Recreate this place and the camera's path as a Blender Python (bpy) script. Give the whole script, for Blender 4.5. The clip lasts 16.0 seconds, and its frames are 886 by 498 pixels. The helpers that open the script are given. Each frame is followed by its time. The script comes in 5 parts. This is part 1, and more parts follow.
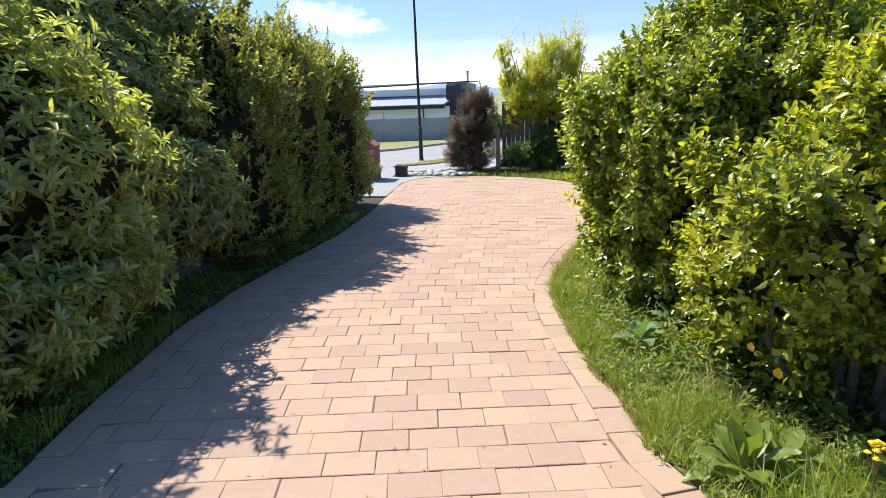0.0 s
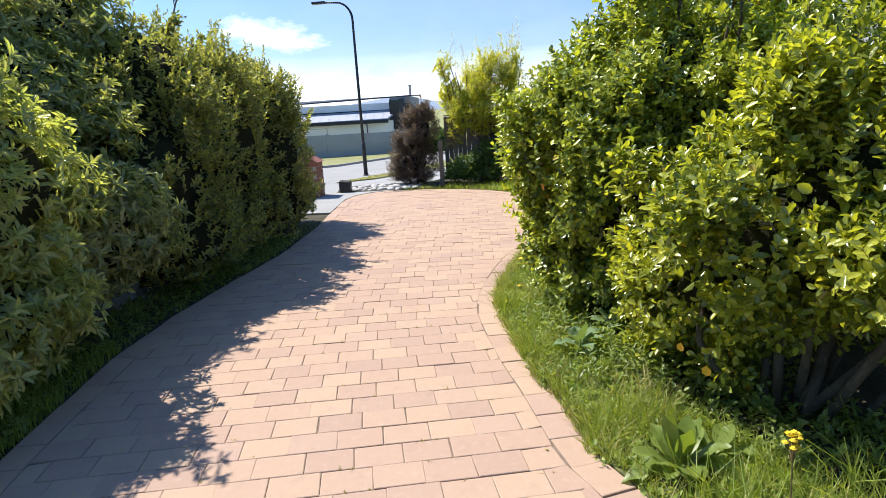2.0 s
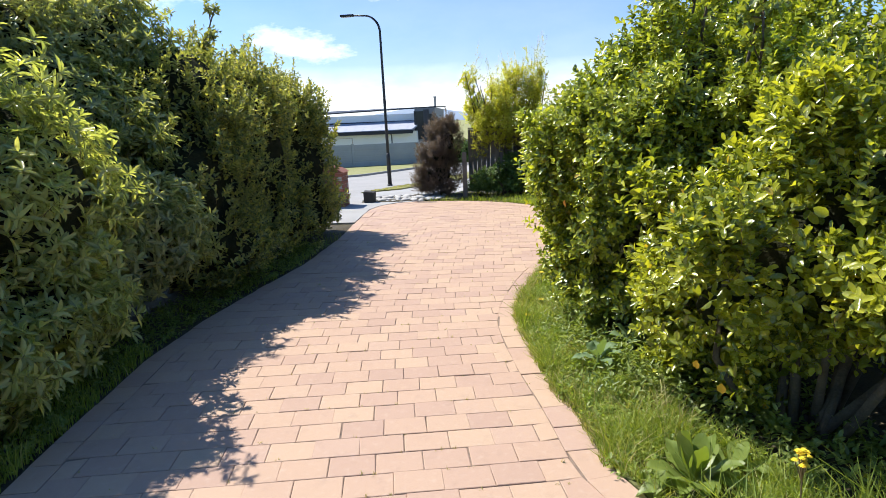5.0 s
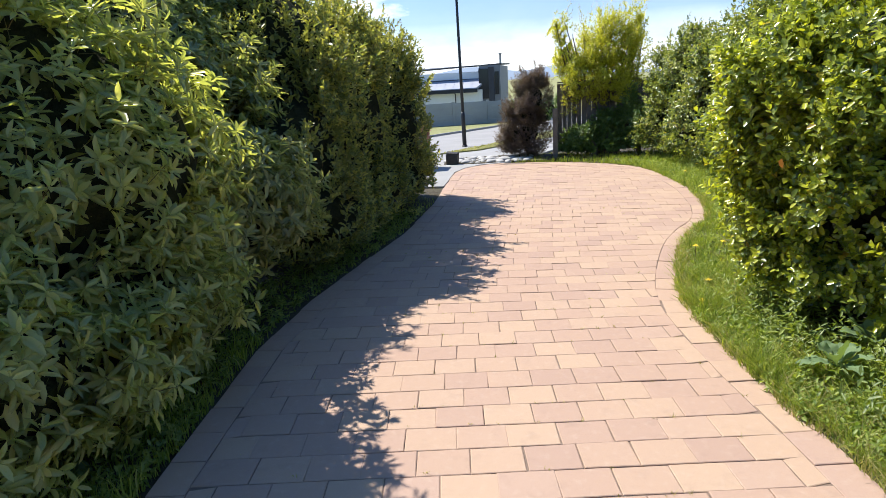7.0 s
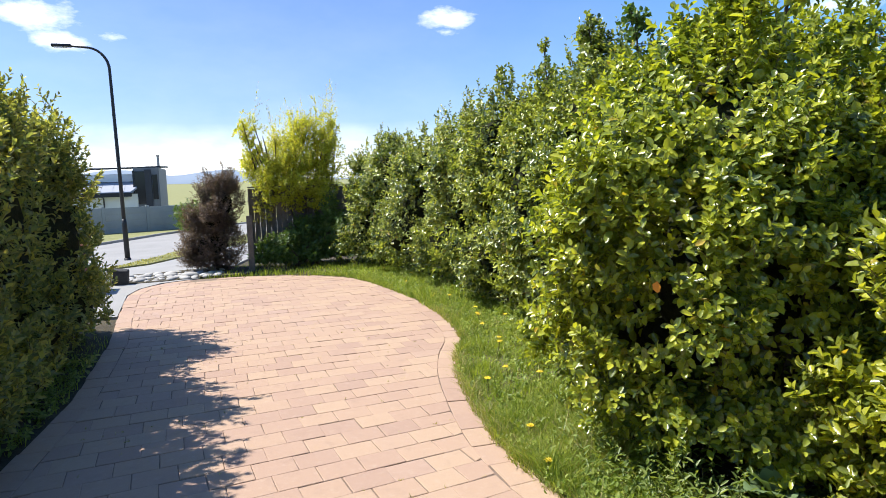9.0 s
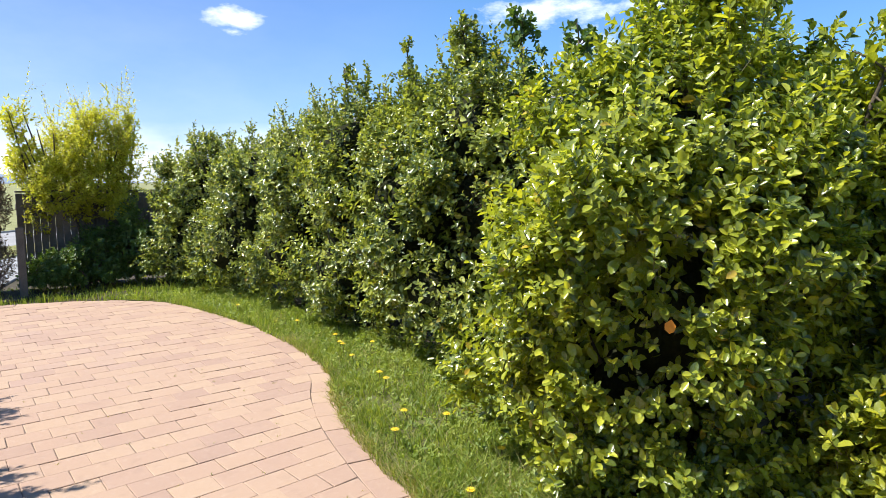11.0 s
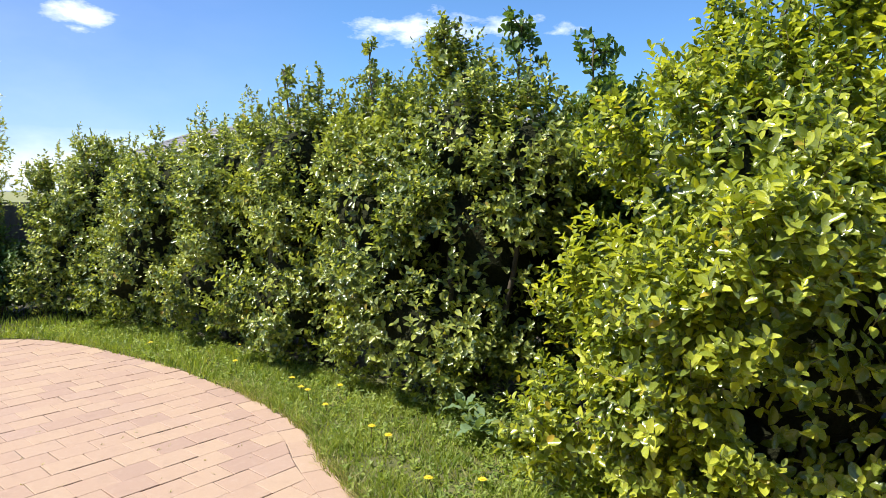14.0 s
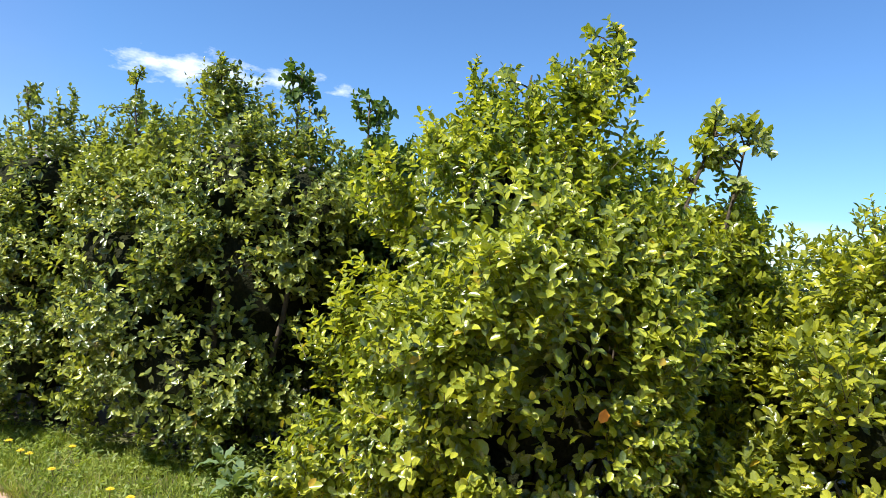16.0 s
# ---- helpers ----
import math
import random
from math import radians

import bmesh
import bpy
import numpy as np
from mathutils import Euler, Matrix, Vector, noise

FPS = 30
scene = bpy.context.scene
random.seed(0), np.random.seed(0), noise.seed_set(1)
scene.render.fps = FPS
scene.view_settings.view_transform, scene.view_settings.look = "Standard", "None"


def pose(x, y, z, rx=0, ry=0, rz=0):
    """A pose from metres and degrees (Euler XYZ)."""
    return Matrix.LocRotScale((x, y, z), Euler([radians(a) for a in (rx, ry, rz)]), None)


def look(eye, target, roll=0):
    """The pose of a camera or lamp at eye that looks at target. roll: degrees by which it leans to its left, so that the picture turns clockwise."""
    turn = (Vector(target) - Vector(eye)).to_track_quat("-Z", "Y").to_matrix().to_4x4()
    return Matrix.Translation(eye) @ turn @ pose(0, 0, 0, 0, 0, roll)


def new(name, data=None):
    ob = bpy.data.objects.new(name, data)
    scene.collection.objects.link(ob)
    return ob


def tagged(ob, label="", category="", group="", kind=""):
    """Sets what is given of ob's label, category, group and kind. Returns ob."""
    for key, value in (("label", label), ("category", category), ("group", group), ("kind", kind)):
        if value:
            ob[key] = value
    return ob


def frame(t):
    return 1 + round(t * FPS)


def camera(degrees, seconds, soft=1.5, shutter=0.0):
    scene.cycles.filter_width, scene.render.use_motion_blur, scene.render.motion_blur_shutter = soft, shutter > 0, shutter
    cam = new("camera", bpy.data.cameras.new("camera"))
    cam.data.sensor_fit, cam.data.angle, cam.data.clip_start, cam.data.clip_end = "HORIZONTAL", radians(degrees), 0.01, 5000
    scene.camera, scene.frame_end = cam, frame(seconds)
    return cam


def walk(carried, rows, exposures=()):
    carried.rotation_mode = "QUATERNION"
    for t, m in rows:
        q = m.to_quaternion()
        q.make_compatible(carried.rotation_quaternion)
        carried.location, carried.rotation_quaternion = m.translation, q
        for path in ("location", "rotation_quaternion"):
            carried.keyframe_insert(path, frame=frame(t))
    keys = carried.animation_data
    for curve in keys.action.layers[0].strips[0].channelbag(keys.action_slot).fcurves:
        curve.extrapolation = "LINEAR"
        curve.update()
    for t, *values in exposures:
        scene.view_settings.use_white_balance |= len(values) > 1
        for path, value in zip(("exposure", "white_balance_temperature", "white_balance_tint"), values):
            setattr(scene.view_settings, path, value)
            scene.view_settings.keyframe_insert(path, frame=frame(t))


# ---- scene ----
cam = camera(70.0, 16.0, soft=0.45)
PATH = [
    (0, (0.53, 0.186, 1.592), (0.268, 2.112, 1.122), -1.8),
    (0.5, (0.627, 0.192, 1.591), (0.511, 2.13, 1.111), -4.4),
    (1, (0.606, 0.182, 1.596), (0.527, 2.124, 1.125), -3.0),
    (1.5, (0.597, 0.19, 1.599), (0.507, 2.131, 1.126), -3.2),
    (2, (0.594, 0.175, 1.603), (0.489, 2.124, 1.166), -3.1),
    (2.5, (0.582, 0.166, 1.606), (0.469, 2.121, 1.203), -2.5),
    (3, (0.6, 0.173, 1.606), (0.491, 2.13, 1.206), -3.1),
    (3.2, (0.602, 0.178, 1.612), (0.5, 2.135, 1.213), -3.0),
    (5.3, (0.59, 0.07, 1.646), (0.377, 2.017, 1.241), -2.0),
    (5.5, (0.552, 0.07, 1.64), (0.266, 2.006, 1.228), -1.6),
    (6, (0.388, 0.2, 1.611), (0.009, 2.11, 1.154), -1.0),
    (6.5, (0.102, 0.409, 1.626), (-0.155, 2.331, 1.137), -2.3),
    (7, (-0.157, 0.817, 1.567), (-0.495, 2.721, 1.057), -3.4),
    (7.5, (-0.202, 1.261, 1.58), (-0.365, 3.198, 1.11), -2.1),
    (8, (-0.511, 1.69, 1.568), (0.03, 3.591, 1.268), -1.0),
    (8.5, (-0.632, 1.897, 1.558), (-0.031, 3.787, 1.295), -2.3),
    (9, (-0.735, 2.25, 1.548), (-0.041, 4.111, 1.315), -1.6),
    (9.2, (-0.79, 2.405, 1.541), (0.009, 4.22, 1.286), -1.8),
    (11.3, (-1.014, 3.375, 1.584), (0.26, 4.904, 1.378), -0.4),
    (11.5, (-1.045, 3.488, 1.6), (0.241, 5.006, 1.393), -0.8),
    (12, (-1.12, 3.704, 1.604), (0.258, 5.134, 1.364), 0.5),
    (12.5, (-1.049, 3.931, 1.585), (0.361, 5.328, 1.344), -0.2),
    (13, (-0.986, 4.129, 1.591), (0.465, 5.49, 1.383), 0.3),
    (13.5, (-1.054, 4.244, 1.611), (0.482, 5.515, 1.451), -0.6),
    (14, (-1.195, 4.334, 1.603), (0.35, 5.593, 1.435), 0.8),
    (14.5, (-1.243, 4.322, 1.612), (0.345, 5.533, 1.503), 1.8),
    (15, (-1.241, 4.288, 1.568), (0.482, 5.302, 1.511), 2.7),
    (15.5, (-1.214, 4.292, 1.544), (0.619, 5.093, 1.538), 3.2),
    (16, (-1.26, 4.286, 1.552), (0.63, 4.938, 1.589), 3.9),
]
walk(cam, [(t, look(eye, target, roll)) for t, eye, target, roll in PATH])

# ---------- world, sun, exposure ----------
SUN_TO = Vector((-1.55, 0.95, 2.65)).normalized()      # towards the sun
sun_data = bpy.data.lights.new("sun", "SUN")
sun_data.energy, sun_data.angle, sun_data.color = 5.0, radians(0.55), (1.0, 0.95, 0.86)
sun_ob = new("sun", sun_data)
sun_ob.matrix_world = look((0, 0, 30), Vector((0, 0, 30)) - SUN_TO)

world = bpy.data.worlds.new("sky")
scene.world = world
world.use_nodes = True


class Nodes:
    """Short hand for a node tree."""

    def __init__(self, tree):
        self.tree = tree
        tree.nodes.clear()

    def add(self, kind, **values):
        n = self.tree.nodes.new(kind)
        for key, value in values.items():
            if key in n.inputs:
                n.inputs[key].default_value = value
        return n

    def link(self, a, b):
        self.tree.links.new(a, b)

    def math(self, op, a, b=None, clamp=False):
        n = self.tree.nodes.new("ShaderNodeMath")
        n.operation, n.use_clamp = op, clamp
        for k, v in enumerate((a, b)):
            if v is None:
                continue
            if isinstance(v, (int, float)):
                n.inputs[k].default_value = v
            else:
                self.link(v, n.inputs[k])
        return n.outputs[0]

    def mix(self, fac, a, b, blend="MIX"):
        n = self.tree.nodes.new("ShaderNodeMix")
        n.data_type, n.blend_type = "RGBA", blend
        for k, v in ((0, fac), (6, a), (7, b)):
            if isinstance(v, (int, float)):
                n.inputs[k].default_value = v
            elif isinstance(v, tuple):
                n.inputs[k].default_value = (*v, 1)
            else:
                self.link(v, n.inputs[k])
        return n.outputs[2]

    def noise(self, scale, vector=None, detail=4.0, rough=0.55):
        n = self.add("ShaderNodeTexNoise", Scale=scale, Detail=detail, Roughness=rough)
        if vector is not None:
            self.link(vector, n.inputs["Vector"])
        return n.outputs[0]

    def ramp(self, fac, *stops):
        n = self.tree.nodes.new("ShaderNodeValToRGB")
        while len(n.color_ramp.elements) < len(stops):
            n.color_ramp.elements.new(0.5)
        for e, (p, c) in zip(n.color_ramp.elements, stops):
            e.position, e.color = p, (*c, 1)
        self.link(fac, n.inputs[0])
        return n.outputs[0]


def build_sky():
    n = Nodes(world.node_tree)
    sky = n.add("ShaderNodeTexSky")
    sky.sky_type, sky.sun_disc = "NISHITA", False
    sky.sun_elevation = math.asin(SUN_TO.z)
    sky.sun_rotation = math.atan2(SUN_TO.x, SUN_TO.y)
    sky.air_density, sky.dust_density, sky.ozone_density = 1.0, 0.4, 3.0
    co = n.add("ShaderNodeTexCoord").outputs["Generated"]
    sep = n.add("ShaderNodeSeparateXYZ")
    n.link(co, sep.inputs[0])
    # small fair-weather clouds: direction, half-width, weight
    clouds = [((0.355, 0.906, 0.229), 0.030, 1.0), ((0.350, 0.912, 0.212), 0.016, 0.7),
              ((0.684, 0.687, 0.245), 0.035, 0.62), ((0.752, 0.612, 0.250), 0.045, 0.75), ((0.72, 0.65, 0.247), 0.04, 0.68),
              ((0.805, 0.533, 0.255), 0.038, 0.66), ((0.846, 0.471, 0.243), 0.028, 0.5), ((0.765, 0.61, 0.205), 0.045, 0.5),
              ((-0.285, 0.952, 0.112), 0.045, 1.0), ((-0.31, 0.944, 0.122), 0.04, 0.9), ((-0.25, 0.965, 0.106), 0.035, 0.7),
              ((-0.187, 0.958, 0.216), 0.040, 0.9), ((-0.163, 0.968, 0.188), 0.028, 0.8), ((-0.104, 0.975, 0.196), 0.02, 0.6),
              ((0.93, -0.34, 0.03), 0.10, 0.7), ((-0.45, 0.87, 0.19), 0.06, 0.8), ((-0.9, 0.3, 0.32), 0.12, 0.7),
              ((0.2, -0.93, 0.3), 0.15, 0.8), ((-0.5, -0.8, 0.25), 0.12, 0.7)]
    stretch = n.add("ShaderNodeMapping")
    stretch.inputs["Scale"].default_value = (1, 1, 2.4)
    n.link(co, stretch.inputs[0])
    fluff = n.noise(22.0, stretch.outputs[0], 6.0, 0.62)
    wisp = n.noise(6.0, stretch.outputs[0], 5.0, 0.6)
    total = None
    for d, w, a in clouds:
        d = Vector(d).normalized()
        v = n.add("ShaderNodeVectorMath")
        v.operation = "SUBTRACT"
        n.link(co, v.inputs[0])
        v.inputs[1].default_value = d
        flat = n.add("ShaderNodeVectorMath")
        flat.operation = "MULTIPLY"
        flat.inputs[1].default_value = (1, 1, 2.6)
        n.link(v.outputs[0], flat.inputs[0])
        length = n.add("ShaderNodeVectorMath")
        length.operation = "LENGTH"
        n.link(flat.outputs[0], length.inputs[0])
        near = n.math("SUBTRACT", 1.0, n.math("DIVIDE", length.outputs["Value"], w * 1.9), True)
        near = n.math("MULTIPLY", near, a)
        total = near if total is None else n.math("MAXIMUM", total, near)
    mask = n.math("SUBTRACT", n.math("ADD", n.math("MULTIPLY", total, 1.5), n.math("MULTIPLY", fluff, 2.2)), 1.42)
    mask = n.math("MULTIPLY", n.math("MULTIPLY", mask, 1.05, True), n.math("GREATER_THAN", total, 0.001))
    # white haze low over the horizon
    low = n.math("SUBTRACT", 1.0, n.math("DIVIDE", n.math("ABSOLUTE", n.math("SUBTRACT", sep.outputs[2], 0.025)), 0.065), True)
    ahead = n.math("MULTIPLY", n.math("ADD", n.math("ADD", n.math("MULTIPLY", sep.outputs[1], 0.5), n.math("MULTIPLY", sep.outputs[0], 0.35)), 0.5, True), n.math("MULTIPLY", wisp, 2.2))
    haze = n.math("MULTIPLY", n.math("POWER", low, 0.8), n.math("SUBTRACT", ahead, 0.35, True), True)
    mask = n.math("MAXIMUM", mask, haze, True)
    # thin veil towards the street
    veil = n.math("MULTIPLY", n.math("MULTIPLY", n.math("SUBTRACT", sep.outputs[1], 0.72, True), 3.5, True), n.math("SUBTRACT", 1.0, n.math("DIVIDE", n.math("ABSOLUTE", sep.outputs[2]), 0.55), True))
    mask = n.math("MAXIMUM", mask, n.math("MULTIPLY", veil, n.math("MULTIPLY", wisp, 0.27)), True)
    front = n.math("MULTIPLY", n.math("SUBTRACT", sep.outputs[1], 0.72, True), 3.5, True)
    blue = n.mix(1.0, sky.outputs[0], n.mix(front, (0.68, 0.96, 1.24), (0.61, 0.73, 1.08)), "MULTIPLY")
    colour = n.mix(n.math("MULTIPLY", mask, 0.8), blue, (11.0, 11.2, 11.4))
    back = n.add("ShaderNodeBackground", Strength=SKY_STRENGTH)
    n.link(colour, back.inputs[0])
    n.link(back.outputs[0], n.add("ShaderNodeOutputWorld").inputs[0])


SKY_STRENGTH = 0.099
build_sky()
scene.view_settings.exposure = 0.75


# ---------- materials ----------
def material(name, make):
    m = bpy.data.materials.new(name)
    m.use_nodes = True
    n = Nodes(m.node_tree)
    shader = make(n)
    n.link(shader, n.add("ShaderNodeOutputMaterial").inputs[0])
    return m


def principled(n, colour, rough=0.7, bump=None, bump_depth=0.002, metal=0.0, spec=0.5):
    p = n.add("ShaderNodeBsdfPrincipled", Roughness=0.7, Metallic=metal)
    p.inputs["Specular IOR Level"].default_value = spec
    for value, key in ((colour, "Base Color"), (rough, "Roughness")):
        if isinstance(value, tuple):
            p.inputs[key].default_value = (*value, 1)
        elif isinstance(value, (int, float)):
            p.inputs[key].default_value = value
        else:
            n.link(value, p.inputs[key])
    if bump is not None:
        b = n.add("ShaderNodeBump", Strength=0.8, Distance=bump_depth)
        n.link(bump, b.inputs["Height"])
        n.link(b.outputs[0], p.inputs["Normal"])
    return p.outputs[0]


def position(n):
    return n.add("ShaderNodeNewGeometry").outputs["Position"]


def leaf_material(name, dark, mid, light, rough=0.36, through_light=0.4, spec=0.5, old=None):
    """Leaves that vary one from the next, with light coming through."""
    def make(n):
        geo = n.add("ShaderNodeNewGeometry")
        stops = [(0.0, dark), (0.5, mid), (0.95, light)]
        colour = n.ramp(geo.outputs["Random Per Island"], *stops) if old is None else \
            n.ramp(geo.outputs["Random Per Island"], (0.0, dark), (0.5, mid), (0.985, light), (0.997, old))
        patch = n.noise(1.7, geo.outputs["Position"], 2.0)
        colour = n.mix(n.math("MULTIPLY", n.math("SUBTRACT", patch, 0.42, True), 2.0, True), colour, n.mix(0.55, colour, light))
        vein = n.noise(70.0, geo.outputs["Position"], 2.0)
        colour = n.mix(n.math("MULTIPLY", vein, 0.35), colour, n.mix(0.5, colour, dark))
        p = principled(n, colour, n.math("ADD", n.math("MULTIPLY", vein, 0.25), rough - 0.1), vein, 0.002, 0.0, spec)
        t = n.add("ShaderNodeBsdfTranslucent")
        bright = n.mix(1.0, colour, (1.75, 1.70, 0.6), "MULTIPLY")
        n.link(bright, t.inputs[0])
        m = n.add("ShaderNodeMixShader", Fac=through_light)
        n.link(p, m.inputs[1])
        n.link(t.outputs[0], m.inputs[2])
        return m.outputs[0]
    return material(name, make)


def plain(name, a, b, scale=8.0, rough=0.8, depth=0.003, metal=0.0, fine=60.0, spec=0.4):
    """Two tones mingled at two scales, with a fine relief."""
    def make(n):
        pos = position(n)
        big, small = n.noise(scale, pos, 3.0), n.noise(fine, pos, 3.0)
        colour = n.mix(n.math("MULTIPLY", n.math("SUBTRACT", n.math("ADD", n.math("MULTIPLY", big, 0.6), n.math("MULTIPLY", small, 0.4)), 0.3), 2.4, True), a, b)
        return principled(n, colour, n.math("ADD", n.math("MULTIPLY", small, 0.2), rough - 0.1, True), small, depth, metal, spec)
    return material(name, make)


def paver_material(name, by_object):
    def make(n):
        pos = position(n)
        r = n.add("ShaderNodeObjectInfo").outputs["Random"] if by_object else n.add("ShaderNodeNewGeometry").outputs["Random Per Island"]
        colour = n.ramp(r, (0.0, (0.345, 0.230, 0.177)), (0.22, (0.380, 0.255, 0.189)), (0.55, (0.403, 0.275, 0.196)), (0.85, (0.430, 0.302, 0.208)), (1.0, (0.372, 0.252, 0.199)))
        cloud = n.noise(1.1, pos, 3.0)
        colour = n.mix(n.math("MULTIPLY", cloud, 0.35), colour, (0.43, 0.305, 0.235))
        grit = n.noise(260.0, pos, 3.0, 0.7)
        colour = n.mix(n.math("MULTIPLY", n.math("SUBTRACT", grit, 0.5, True), 1.6), colour, (0.26, 0.15, 0.11))
        stain = n.noise(9.0, pos, 5.0, 0.65)
        colour = n.mix(n.math("MULTIPLY", n.math("SUBTRACT", stain, 0.55, True), 2.2, True), colour, n.mix(0.6, colour, (0.22, 0.15, 0.12)))
        dust = n.noise(24.0, pos, 4.0)
        colour = n.mix(n.math("MULTIPLY", n.math("SUBTRACT", dust, 0.55, True), 1.2, True), colour, (0.50, 0.40, 0.32))
        relief = n.math("ADD", n.math("MULTIPLY", grit, 0.5), n.math("MULTIPLY", dust, 0.5))
        return principled(n, colour, n.math("ADD", n.math("MULTIPLY", grit, 0.2), 0.66), relief, 0.0025, 0.0, 0.35)
    return material(name, make)


